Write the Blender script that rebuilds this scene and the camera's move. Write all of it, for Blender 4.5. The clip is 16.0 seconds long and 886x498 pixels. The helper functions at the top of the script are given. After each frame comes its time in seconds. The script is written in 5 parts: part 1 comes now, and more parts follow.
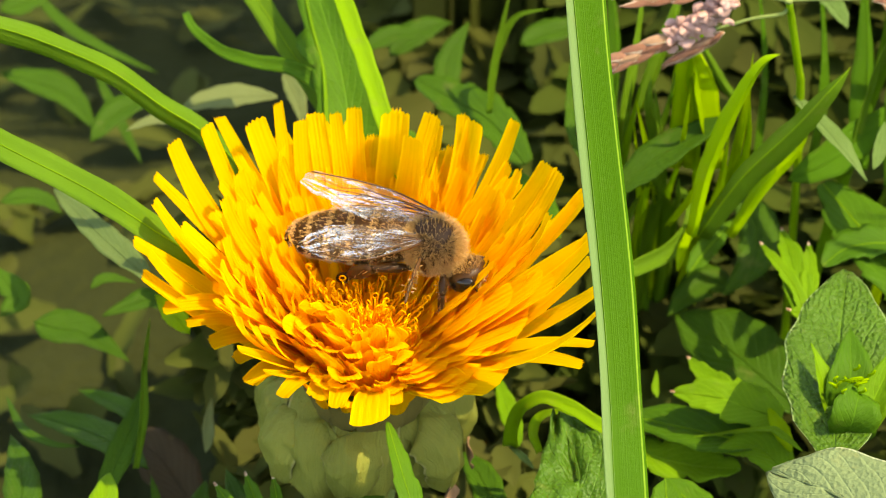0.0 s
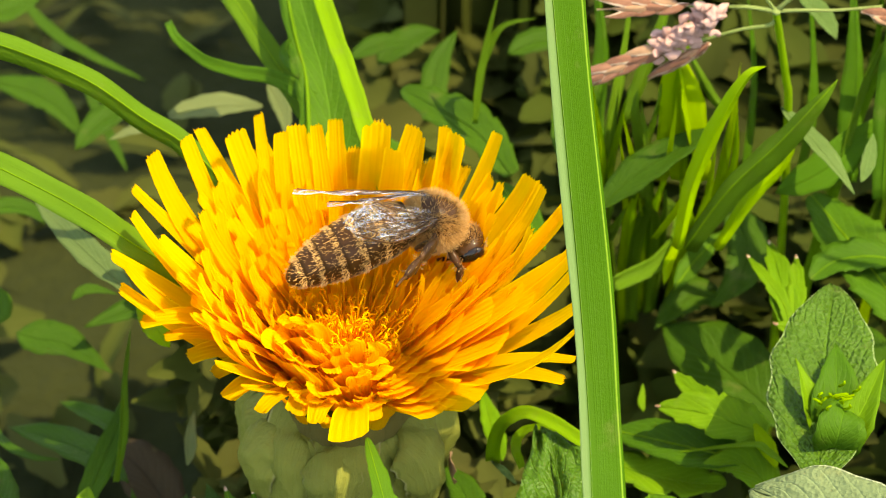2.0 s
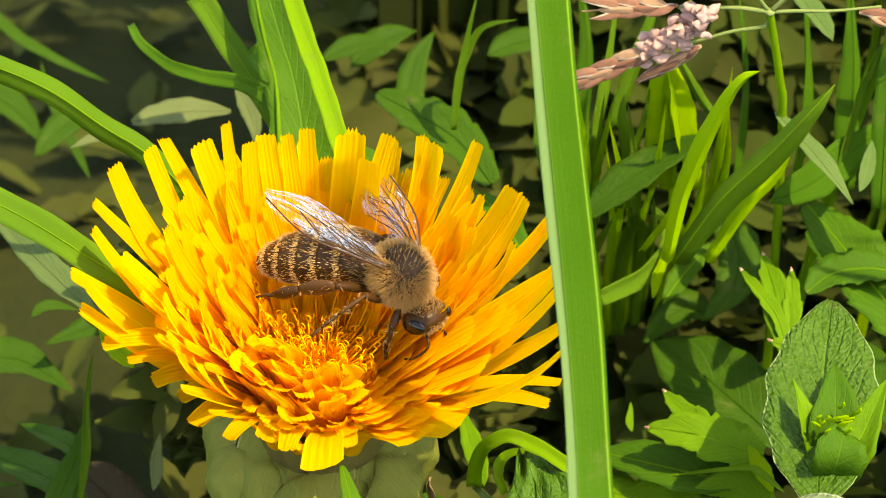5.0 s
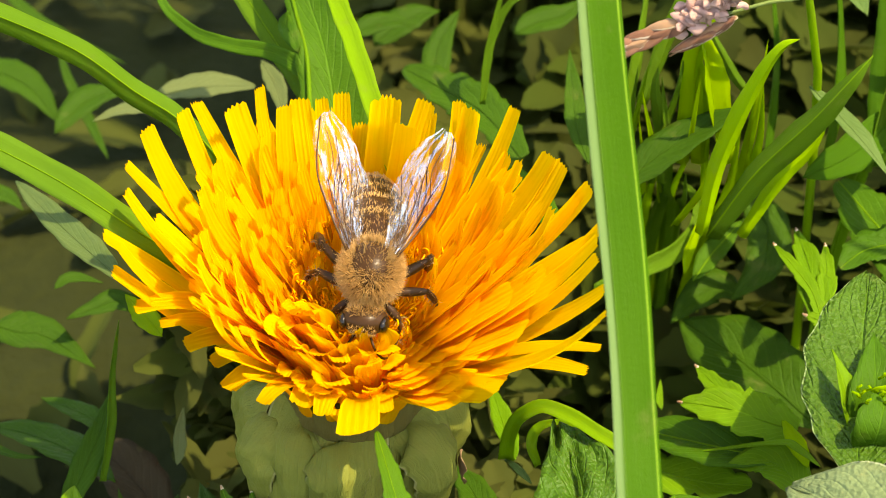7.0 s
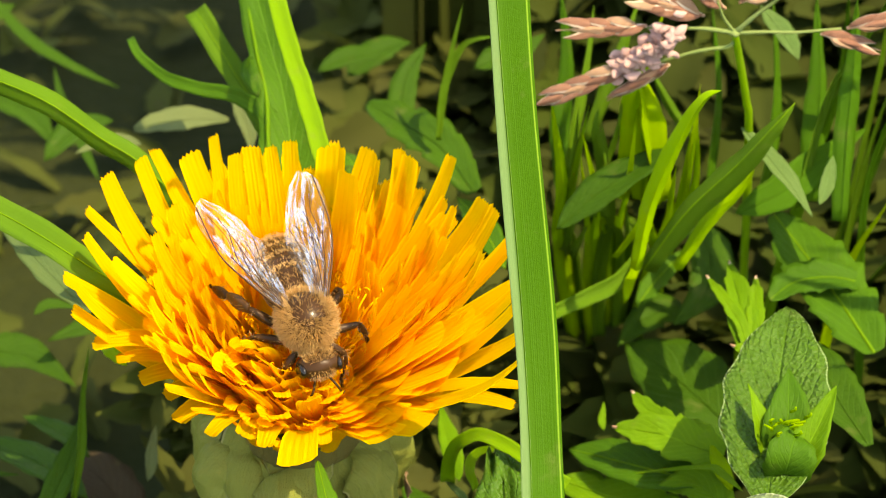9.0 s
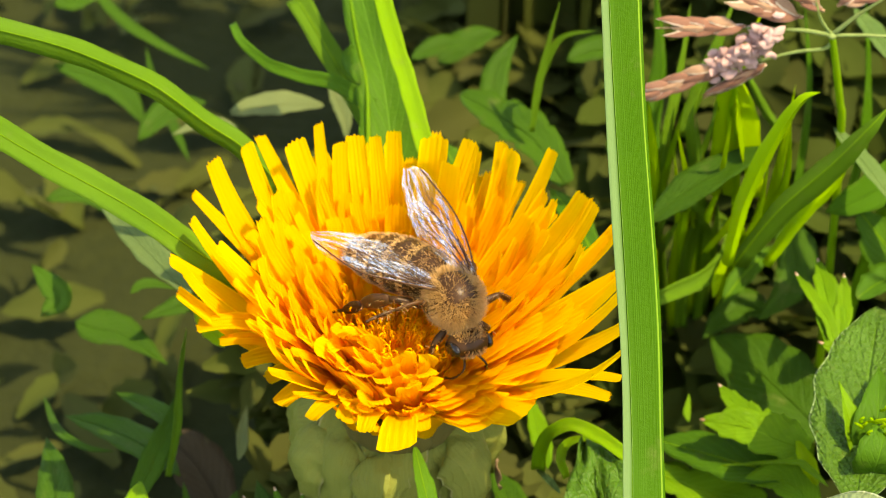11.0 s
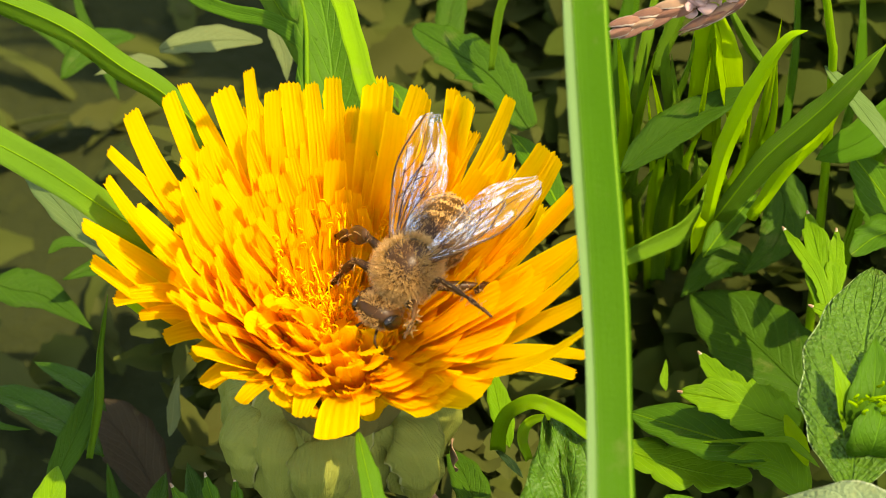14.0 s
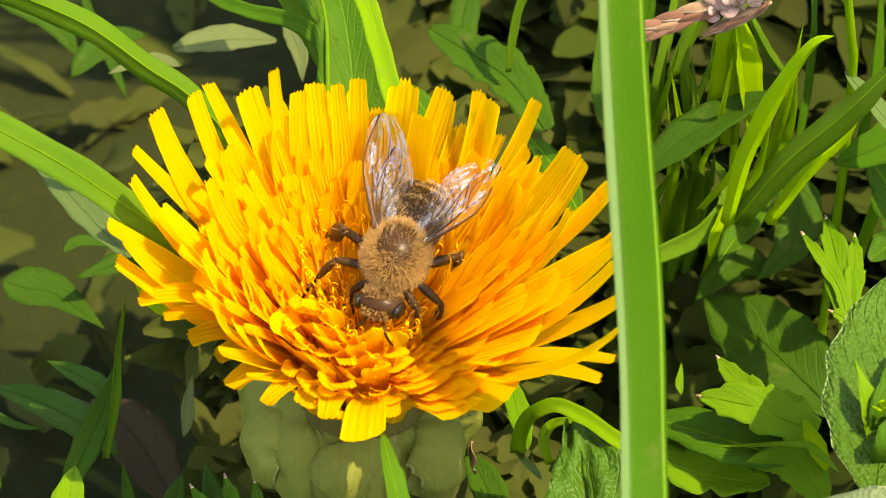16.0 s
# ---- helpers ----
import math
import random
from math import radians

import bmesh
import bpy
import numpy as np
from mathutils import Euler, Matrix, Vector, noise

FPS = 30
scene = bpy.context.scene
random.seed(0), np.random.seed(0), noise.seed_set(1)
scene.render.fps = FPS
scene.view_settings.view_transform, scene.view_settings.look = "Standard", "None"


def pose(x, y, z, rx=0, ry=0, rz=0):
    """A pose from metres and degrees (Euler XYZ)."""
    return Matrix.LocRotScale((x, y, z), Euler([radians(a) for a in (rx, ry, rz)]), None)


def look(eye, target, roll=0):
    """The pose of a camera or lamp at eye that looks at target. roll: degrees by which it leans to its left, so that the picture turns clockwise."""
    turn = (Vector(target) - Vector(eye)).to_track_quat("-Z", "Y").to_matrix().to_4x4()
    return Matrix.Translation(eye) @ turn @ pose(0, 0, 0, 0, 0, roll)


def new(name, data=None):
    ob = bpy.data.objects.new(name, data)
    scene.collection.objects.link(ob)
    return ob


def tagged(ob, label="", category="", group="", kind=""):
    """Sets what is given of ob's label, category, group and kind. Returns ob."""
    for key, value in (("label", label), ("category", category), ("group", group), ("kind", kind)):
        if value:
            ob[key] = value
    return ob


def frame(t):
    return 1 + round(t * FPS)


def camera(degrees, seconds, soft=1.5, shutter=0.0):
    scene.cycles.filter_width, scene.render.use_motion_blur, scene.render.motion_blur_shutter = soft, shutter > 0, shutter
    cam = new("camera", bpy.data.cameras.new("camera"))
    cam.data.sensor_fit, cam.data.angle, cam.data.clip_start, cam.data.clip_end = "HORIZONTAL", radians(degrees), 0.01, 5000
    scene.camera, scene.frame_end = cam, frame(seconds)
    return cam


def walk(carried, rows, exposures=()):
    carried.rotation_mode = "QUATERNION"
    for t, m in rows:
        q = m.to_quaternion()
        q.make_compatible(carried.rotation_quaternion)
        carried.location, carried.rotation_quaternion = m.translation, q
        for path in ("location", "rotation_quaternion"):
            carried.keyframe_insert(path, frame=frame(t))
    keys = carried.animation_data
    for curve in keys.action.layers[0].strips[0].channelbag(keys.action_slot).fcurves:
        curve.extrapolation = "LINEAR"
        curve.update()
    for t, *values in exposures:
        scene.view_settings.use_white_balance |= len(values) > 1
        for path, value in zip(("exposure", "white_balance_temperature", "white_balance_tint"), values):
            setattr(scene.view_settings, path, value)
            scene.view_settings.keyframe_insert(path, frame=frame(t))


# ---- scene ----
# Lengths in the plan are units of 0.85 mm; the flower stands at the origin, +y leads away from the camera.
U = 0.00085

cam = camera(14.0, 16.0, 0.8)
cam.data.dof.use_dof, cam.data.dof.focus_distance, cam.data.dof.aperture_fstop = True, 0.216, 100.0
PATH = [
    (0, 6.776, -203.527, 231.026, 49.796, 0.020, 0.003),
    (0.5, 8.504, -203.563, 232.570, 49.694, 0.254, 0.161),
    (1, 9.684, -203.147, 231.394, 49.758, 0.307, 0.285),
    (1.5, 6.863, -203.565, 229.585, 49.956, 0.004, 0.114),
    (2, 9.863, -200.352, 230.514, 49.660, 0.144, 0.372),
    (2.5, 9.352, -196.211, 226.895, 49.681, 0.008, 0.330),
    (3, 7.955, -188.139, 218.869, 49.827, -0.109, 0.148),
    (3.5, 2.943, -183.510, 216.808, 49.641, -0.560, -0.468),
    (4, 7.744, -183.753, 219.761, 49.432, -0.185, -0.160),
    (4.2, 9.741, -184.650, 223.718, 49.310, 0.088, -0.079),
    (6.5, 6.125, -190.454, 221.549, 49.831, -0.418, -0.246),
    (7, 3.648, -190.205, 216.456, 50.319, -0.788, -0.380),
    (7.5, 5.539, -186.774, 215.392, 49.991, -0.650, -0.142),
    (8, 4.030, -188.315, 215.712, 50.112, -0.808, -0.278),
    (8.5, 5.480, -190.982, 218.432, 50.017, -0.719, -0.016),
    (9, 17.603, -196.901, 234.561, 48.905, 0.483, 1.283),
    (9.5, 16.301, -213.110, 241.848, 49.545, 0.621, 1.952),
    (9.7, 14.147, -216.183, 244.237, 49.529, 0.532, 2.078),
    (11.8, 10.273, -185.725, 227.008, 47.767, -1.119, 2.531),
    (12, 11.110, -183.699, 223.013, 47.742, -1.160, 2.600),
    (12.5, 9.461, -179.052, 219.060, 47.421, -1.191, 2.260),
    (13, 11.640, -172.814, 225.497, 46.294, -0.202, 1.802),
    (13.5, 13.949, -172.355, 227.773, 45.897, -0.230, 2.127),
    (14, 13.315, -173.967, 224.363, 46.375, -0.268, 2.019),
    (14.5, 7.516, -173.172, 217.974, 46.893, -1.013, 1.476),
    (15, 2.907, -173.534, 217.866, 46.936, -1.480, 0.999),
    (15.5, 6.113, -173.300, 221.271, 46.620, -1.397, 1.451),
    (16, 6.893, -173.662, 224.223, 46.344, -1.370, 1.539),
]
walk(cam, [(t, pose(x * U, y * U, z * U, rx, ry, rz)) for t, x, y, z, rx, ry, rz in PATH],
     exposures=[(0, 2.18, 9000, 13), (16, 2.18, 9000, 13)])

# ---- light ----
SUN_ELEVATION, SUN_AZIMUTH = 64.0, -16.0  # azimuth from +x towards +y
world = bpy.data.worlds.new("sky")
scene.world = world
world.use_nodes = True
sky_nodes = world.node_tree.nodes
sky = sky_nodes.new("ShaderNodeTexSky")
sky.sky_type, sky.sun_disc = "NISHITA", False
sky.sun_elevation, sky.sun_rotation = radians(SUN_ELEVATION), radians(90 - SUN_AZIMUTH)
sky_nodes["Background"].inputs["Strength"].default_value = 0.15
world.node_tree.links.new(sky.outputs[0], sky_nodes["Background"].inputs["Color"])

sun = new("sun", bpy.data.lights.new("sun", "SUN"))
sun.data.energy, sun.data.angle, sun.data.color = 2.1, radians(0.6), (1.0, 0.93, 0.74)
towards = Vector((math.cos(radians(SUN_AZIMUTH)) * math.cos(radians(SUN_ELEVATION)),
                  math.sin(radians(SUN_AZIMUTH)) * math.cos(radians(SUN_ELEVATION)), math.sin(radians(SUN_ELEVATION))))
sun.matrix_world = look(towards * 3, (0, 0, 0))


# ---- materials ----
class Nodes:
    """A material's node tree, with short calls for the nodes that are used here."""

    def __init__(self, name):
        self.mat = bpy.data.materials.new(name)
        self.mat.use_nodes = True
        self.tree = self.mat.node_tree
        self.bsdf = self.tree.nodes["Principled BSDF"]
        self.out = self.tree.nodes["Material Output"]

    def add(self, kind, links=(), operation="", data_type="", blend_type=""):
        node = self.tree.nodes.new("ShaderNode" + kind)
        if operation:
            node.operation = operation
        if data_type:
            node.data_type = data_type
        if blend_type:
            node.blend_type = blend_type
        for socket, source in dict(links).items():
            self.put(node, socket, source)
        return node

    def put(self, node, socket, source):
        if isinstance(source, bpy.types.NodeSocket):
            self.tree.links.new(source, node.inputs[socket])
        else:
            node.inputs[socket].default_value = source

    def math(self, what, a, b=0.0):
        return self.add("Math", {0: a, 1: b}, operation=what).outputs[0]

    def noise(self, vector, scale, detail=3.0, rough=0.55):
        return self.add("TexNoise", {"Vector": vector, "Scale": scale, "Detail": detail, "Roughness": rough}).outputs["Fac"]

    def ramp(self, fac, *stops):
        node = self.add("ValToRGB", {"Fac": fac})
        els = node.color_ramp.elements
        while len(els) < len(stops):
            els.new(0.5)
        for el, (at, colour) in zip(els, stops):
            el.position, el.color = at, (*colour, 1)
        return node.outputs["Color"]

    def mix(self, fac, a, b, blend="MIX"):
        node = self.add("Mix", data_type="RGBA", blend_type=blend)
        self.put(node, 0, fac)
        for socket, value in ((6, a), (7, b)):
            self.put(node, socket, value if isinstance(value, bpy.types.NodeSocket) else (*value, 1))
        return node.outputs[2]

    def bump(self, height, strength, distance):
        node = self.add("Bump", {"Height": height, "Strength": strength, "Distance": distance})
        self.tree.links.new(node.outputs[0], self.bsdf.inputs["Normal"])
        return node.outputs[0]

    def through_light(self, colour, share, normal=None):
        """Mixes in a share of translucent light of that colour."""
        thin = self.add("BsdfTranslucent", {"Color": colour if isinstance(colour, bpy.types.NodeSocket) else (*colour, 1)})
        if normal:
            self.tree.links.new(normal, thin.inputs["Normal"])
        both = self.add("MixShader", {0: share, 1: self.bsdf.outputs[0], 2: thin.outputs[0]})
        self.tree.links.new(both.outputs[0], self.out.inputs["Surface"])


def leaf_material(name, dark, light, veins, gloss=0.42, share=0.35, glow=None, relief=1.0, blotch=0.75, margin=None, down=0.25, rim=None, rim_at=0.486):
    """Leaf skin: two tones by noise, veins along the blade or feathered from a midrib, with relief, letting light through."""
    n = Nodes(name)
    uv = n.add("TexCoord").outputs["UV"]
    ob = n.add("TexCoord").outputs["Object"]
    xyz = n.add("SeparateXYZ", {0: uv})
    u, v = xyz.outputs[0], xyz.outputs[1]
    rnd = n.add("ObjectInfo").outputs["Random"]
    side = n.math("ABSOLUTE", n.math("SUBTRACT", u, 0.5))
    patches = n.noise(ob, 190.0, 4.0)
    fine = n.noise(ob, 3300.0, 4.0, 0.65)
    tone = n.math("ADD", n.math("MULTIPLY", patches, blotch), n.math("MULTIPLY", rnd, 0.35))
    colour = n.mix(n.math("SUBTRACT", tone, 0.12), dark, light)
    if veins == "parallel":
        stretched = n.add("CombineXYZ", {0: n.math("MULTIPLY", u, 46.0), 1: n.math("MULTIPLY", v, 2.0), 2: n.math("MULTIPLY", rnd, 40.0)}).outputs[0]
        lines = n.noise(stretched, 1.0, 2.0)
        rib = n.math("LESS_THAN", side, 0.025)
        height = n.math("ADD", lines, n.math("MULTIPLY", rib, 0.4))
        mark = n.math("MULTIPLY", lines, 0.7)
    else:
        slant = n.math("SUBTRACT", n.math("MULTIPLY", v, 9.0), n.math("MULTIPLY", side, 7.0))
        wave = n.math("SINE", n.math("MULTIPLY", n.math("ADD", slant, n.math("MULTIPLY", patches, 0.5)), 6.283))
        lines = n.math("POWER", n.math("MAXIMUM", wave, 0.0), 9.0)
        rib = n.math("SUBTRACT", 1.0, n.math("MINIMUM", n.math("MULTIPLY", side, 34.0), 1.0))
        mark = n.math("MAXIMUM", n.math("MULTIPLY", lines, 0.45), n.math("MAXIMUM", rib, 0.0))
        cells = n.add("TexVoronoi", {"Vector": ob, "Scale": 3200.0}).outputs["Distance"]
        height = n.math("SUBTRACT", n.math("MULTIPLY", cells, down), n.math("MULTIPLY", mark, 0.8))
    colour = n.mix(n.math("MULTIPLY", mark, 0.4), colour, tuple(min(1, c * 1.6 + 0.006) for c in light))
    if margin:
        # sky sheen painted as one pale margin, and a thin bright line inside the other edge
        pale = n.math("MINIMUM", n.math("MAXIMUM", n.math("MULTIPLY", n.math("SUBTRACT", 0.3, u), 9.0), 0.0), 1.0)
        colour = n.mix(pale, colour, margin)
        line = n.math("LESS_THAN", n.math("ABSOLUTE", n.math("SUBTRACT", u, 0.93)), 0.018)
        colour = n.mix(n.math("MULTIPLY", line, 0.6), colour, (0.2, 0.36, 0.03))
    if rim:
        colour = n.mix(n.math("MULTIPLY", n.math("GREATER_THAN", side, rim_at), 0.75), colour, rim)
    wear = n.math("MULTIPLY", n.math("MAXIMUM", n.math("SUBTRACT", n.noise(ob, 420.0, 4.0, 0.7), 0.6), 0.0), 1.6)
    colour = n.mix(wear, colour, (0.2, 0.19, 0.06))
    n.put(n.bsdf, "Base Color", colour)
    n.put(n.bsdf, "Roughness", n.math("ADD", gloss - 0.08, n.math("MULTIPLY", fine, 0.2)))
    n.put(n.bsdf, "Specular IOR Level", 0.18 if gloss < 0.36 else 0.06)
    rise = n.math("ADD", height, n.math("MULTIPLY", fine, 0.9))
    n.bump(rise, 0.5 * relief, 0.00022)
    n.through_light(n.mix(0.45, colour, glow or tuple(min(1, c * 2.2) for c in light)), share)
    return n.mat


def petal_material(name, deep, bright, share):
    """Thin petal skin: five long ridges with furrows between, paler towards the toothed end."""
    n = Nodes(name)
    uv = n.add("TexCoord").outputs["UV"]
    xyz = n.add("SeparateXYZ", {0: uv})
    rnd = n.add("ObjectInfo").outputs["Random"]
    wander = n.noise(n.add("CombineXYZ", {0: n.math("MULTIPLY", xyz.outputs[0], 7.0), 1: n.math("MULTIPLY", xyz.outputs[1], 1.6), 2: n.math("MULTIPLY", rnd, 60.0)}).outputs[0], 1.0, 3.0)
    ridge = n.math("SINE", n.math("ADD", n.math("MULTIPLY", xyz.outputs[0], 31.4), n.math("MULTIPLY", wander, 2.5)))
    furrow = n.math("POWER", n.math("MAXIMUM", n.math("MULTIPLY", ridge, -1.0), 0.0), 3.0)
    along = n.math("ADD", n.math("MULTIPLY", xyz.outputs[1], 0.6), n.math("SUBTRACT", n.math("MULTIPLY", wander, 0.9), 0.35))
    colour = n.mix(n.math("ADD", along, n.math("MULTIPLY", rnd, 0.3)), deep, bright)
    colour = n.mix(n.math("MULTIPLY", furrow, 0.16), colour, tuple(c * 0.82 for c in deep))
    edge = n.math("GREATER_THAN", n.math("ABSOLUTE", n.math("SUBTRACT", xyz.outputs[0], 0.5)), 0.45)
    colour = n.mix(n.math("MULTIPLY", edge, 0.8), colour, tuple(min(0.98, c * 1.2) for c in bright))
    n.put(n.bsdf, "Base Color", colour)
    n.put(n.bsdf, "Roughness", n.math("ADD", 0.45, n.math("MULTIPLY", wander, 0.2)))
    n.put(n.bsdf, "Specular IOR Level", 0.2)
    n.bump(n.math("ADD", n.math("MULTIPLY", ridge, 0.13), wander), 0.7, 0.00022)
    n.through_light(colour, share)
    return n.mat


def skin_material(name, dark, light, rough=0.4, scale=900.0, metallic=0.0, relief=0.3, coat=0.0):
    """Plain skin with two tones of noise and a fine relief."""
    n = Nodes(name)
    ob = n.add("TexCoord").outputs["Object"]
    coarse, fine = n.noise(ob, scale * 0.3, 3.0), n.noise(ob, scale * 2.5, 2.0)
    n.put(n.bsdf, "Base Color", n.mix(n.math("ADD", n.math("MULTIPLY", coarse, 0.75), n.math("MULTIPLY", fine, 0.25)), dark, light))
    n.put(n.bsdf, "Roughness", n.math("ADD", rough - 0.07, n.math("MULTIPLY", fine, 0.15)))
    n.put(n.bsdf, "Metallic", metallic)
    n.put(n.bsdf, "Coat Weight", coat)
    n.put(n.bsdf, "Specular IOR Level", 0.12)
    n.bump(n.math("ADD", fine, coarse), relief, 0.00008)
    return n.mat


def wing_material():
    """A clear, faintly brown and crinkled membrane that throws bright highlights."""
    n = Nodes("wing_membrane")
    uv = n.add("TexCoord").outputs["UV"]
    crinkle = n.noise(n.add("Mapping", {0: uv, 3: (7.0, 9.0, 1.0)}).outputs[0], 1.6, 3.0)
    n.put(n.bsdf, "Base Color", (0.8, 0.66, 0.46, 1))
    n.put(n.bsdf, "Roughness", 0.4)
    relief = n.bump(crinkle, 1.0, 0.0008)
    clear = n.add("BsdfTransparent", {"Color": (0.99, 0.97, 0.93, 1)})
    thin = n.add("MixShader", {0: 0.035, 1: clear.outputs[0], 2: n.bsdf.outputs[0]})
    sheen = n.add("BsdfAnisotropic", {"Color": (0.86, 0.94, 1.0, 1), "Roughness": 0.27, "Normal": relief})
    cell = n.math("MULTIPLY", n.math("MAXIMUM", n.math("SUBTRACT", n.noise(n.add("Mapping", {0: uv, 3: (2.2, 5.0, 1.0)}).outputs[0], 1.6, 3.0), 0.47), 0.0), 6.0)
    both = n.add("MixShader", {0: n.math("MINIMUM", n.math("ADD", 0.01, cell), 0.66), 1: thin.outputs[0], 2: sheen.outputs[0]})
    n.tree.links.new(both.outputs[0], n.out.inputs["Surface"])
    return n.mat


def hair_material(name, root, tip):
    n = Nodes(name)
    v = n.add("SeparateXYZ", {0: n.add("TexCoord").outputs["UV"]}).outputs[1]
    isle = n.add("NewGeometry").outputs["Random Per Island"]
    n.put(n.bsdf, "Base Color", n.mix(n.math("ADD", n.math("MULTIPLY", v, 0.7), n.math("MULTIPLY", isle, 0.3)), root, tip))
    n.put(n.bsdf, "Roughness", 0.55)
    n.through_light(tip, 0.3)
    return n.mat


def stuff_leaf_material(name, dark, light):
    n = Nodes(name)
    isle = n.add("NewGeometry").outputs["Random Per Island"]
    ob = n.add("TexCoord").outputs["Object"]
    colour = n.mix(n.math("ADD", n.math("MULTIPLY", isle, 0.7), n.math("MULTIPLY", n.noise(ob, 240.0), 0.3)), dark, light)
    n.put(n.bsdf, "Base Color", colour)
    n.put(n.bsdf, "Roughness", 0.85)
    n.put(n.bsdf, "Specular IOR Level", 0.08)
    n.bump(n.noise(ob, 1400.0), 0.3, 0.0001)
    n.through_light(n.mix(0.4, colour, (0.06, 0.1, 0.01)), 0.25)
    return n.mat


def soil_material():
    n = Nodes("soil")
    ob = n.add("TexCoord").outputs["Object"]
    coarse, fine = n.noise(ob, 60.0, 5.0), n.noise(ob, 700.0, 4.0)
    # soil tones darkened and greened to stand in for shade on the ground
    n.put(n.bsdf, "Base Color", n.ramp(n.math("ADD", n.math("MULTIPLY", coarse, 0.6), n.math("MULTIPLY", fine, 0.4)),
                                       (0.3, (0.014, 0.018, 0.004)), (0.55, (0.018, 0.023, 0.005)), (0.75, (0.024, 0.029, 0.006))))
    n.put(n.bsdf, "Roughness", 0.95)
    n.put(n.bsdf, "Specular IOR Level", 0.1)
    n.bump(n.math("ADD", coarse, fine), 0.5, 0.001)
    return n.mat


GRASS = leaf_material("grass_blade_green", (0.042, 0.112, 0.005), (0.092, 0.195, 0.011), "parallel", 0.4, 0.3, (0.22, 0.36, 0.015))
# lighter copy of the grass green, with sunlight put into its colour
GRASS_LIT = leaf_material("grass_green_painted_sun", (0.1, 0.23, 0.007), (0.18, 0.34, 0.011), "parallel", 0.42, 0.42, (0.4, 0.58, 0.015))
GRASS_YELLOW = leaf_material("young_grass_green", (0.18, 0.33, 0.006), (0.33, 0.5, 0.01), "parallel", 0.42, 0.58, (0.5, 0.7, 0.017))
GRASS_FOLDED = leaf_material("folded_grass_green", (0.13, 0.27, 0.004), (0.26, 0.44, 0.007), "parallel", 0.5, 0.1, (0.4, 0.6, 0.01))
GRASS_DARK = leaf_material("deep_grass_green", (0.03, 0.1, 0.004), (0.06, 0.17, 0.007), "parallel", 0.42, 0.38, (0.16, 0.3, 0.011))
LEAF = leaf_material("broad_leaf_green", (0.025, 0.085, 0.005), (0.068, 0.17, 0.01), "feather", 0.38, 0.28)
LEAF_LIGHT = leaf_material("light_leaf_green", (0.06, 0.165, 0.006), (0.17, 0.33, 0.014), "feather", 0.42, 0.38, (0.3, 0.5, 0.02))
# darker copy of the leaf green, with shade put into its colour
LEAF_SHADE = leaf_material("leaf_green_painted_shade", (0.019, 0.056, 0.004), (0.038, 0.1, 0.006), "feather", 0.42, 0.2, (0.08, 0.17, 0.012))
LEAF_PALE = leaf_material("pale_leaf_green", (0.045, 0.1, 0.02), (0.11, 0.18, 0.05), "feather", 0.4, 0.2, (0.14, 0.24, 0.04))
LEAF_GREY = leaf_material("downy_leaf_grey", (0.075, 0.115, 0.05), (0.15, 0.205, 0.09), "feather", 0.65, 0.08, None, 1.4, down=0.9, rim=(0.28, 0.33, 0.2))
LEAF_OVAL = leaf_material("oval_leaf_green", (0.026, 0.075, 0.005), (0.064, 0.15, 0.012), "feather", 0.3, 0.15, (0.12, 0.27, 0.012), 2.2, down=0.9, rim=(0.25, 0.36, 0.14))
LEAF_WRINKLED = leaf_material("wrinkled_leaf_green", (0.024, 0.072, 0.005), (0.055, 0.145, 0.01), "feather", 0.32, 0.15, (0.12, 0.25, 0.012), 1.4, down=0.8)
LEAF_SOFT = leaf_material("soft_leaf_green", (0.06, 0.105, 0.03), (0.12, 0.18, 0.05), "feather", 0.55, 0.25, (0.2, 0.3, 0.06))
LEAF_DEAD = leaf_material("withered_leaf_brown", (0.024, 0.018, 0.008), (0.045, 0.034, 0.016), "feather", 0.7, 0.1, (0.12, 0.08, 0.028))
BLADE = leaf_material("near_blade_green", (0.021, 0.08, 0.001), (0.038, 0.118, 0.002), "parallel", 0.45, 0.3, (0.09, 0.24, 0.002), 0.5, margin=(0.12, 0.21, 0.07))
LEAF_OLIVE = leaf_material("olive_leaf_green", (0.085, 0.12, 0.04), (0.15, 0.19, 0.07), "feather", 0.6, 0.3, (0.3, 0.33, 0.06))
PETAL = petal_material("petal_yellow", (0.88, 0.44, 0.002), (0.9, 0.535, 0.003), 0.64)
PETAL_TONGUE = petal_material("petal_light_yellow", (0.89, 0.445, 0.002), (0.91, 0.545, 0.003), 0.61)
PETAL_INNER = petal_material("petal_orange", (0.9, 0.41, 0.002), (0.91, 0.53, 0.002), 0.63)
STYLE = skin_material("style_orange", (0.86, 0.31, 0.004), (0.95, 0.45, 0.006), 0.6, 2000.0)
BRACT = leaf_material("bract_olive", (0.105, 0.125, 0.022), (0.23, 0.25, 0.05), "parallel", 0.42, 0.2, (0.36, 0.36, 0.05), 1.3, rim=(0.3, 0.3, 0.12))
BRACT_INNER = leaf_material("inner_bract_brown_green", (0.08, 0.07, 0.02), (0.15, 0.13, 0.035), "parallel", 0.55, 0.15)
BRACT_TIP = skin_material("bract_tip_brown", (0.12, 0.07, 0.04), (0.28, 0.18, 0.1), 0.7)
STEM = leaf_material("stem_green", (0.12, 0.2, 0.05), (0.24, 0.3, 0.1), "parallel", 0.45, 0.15)
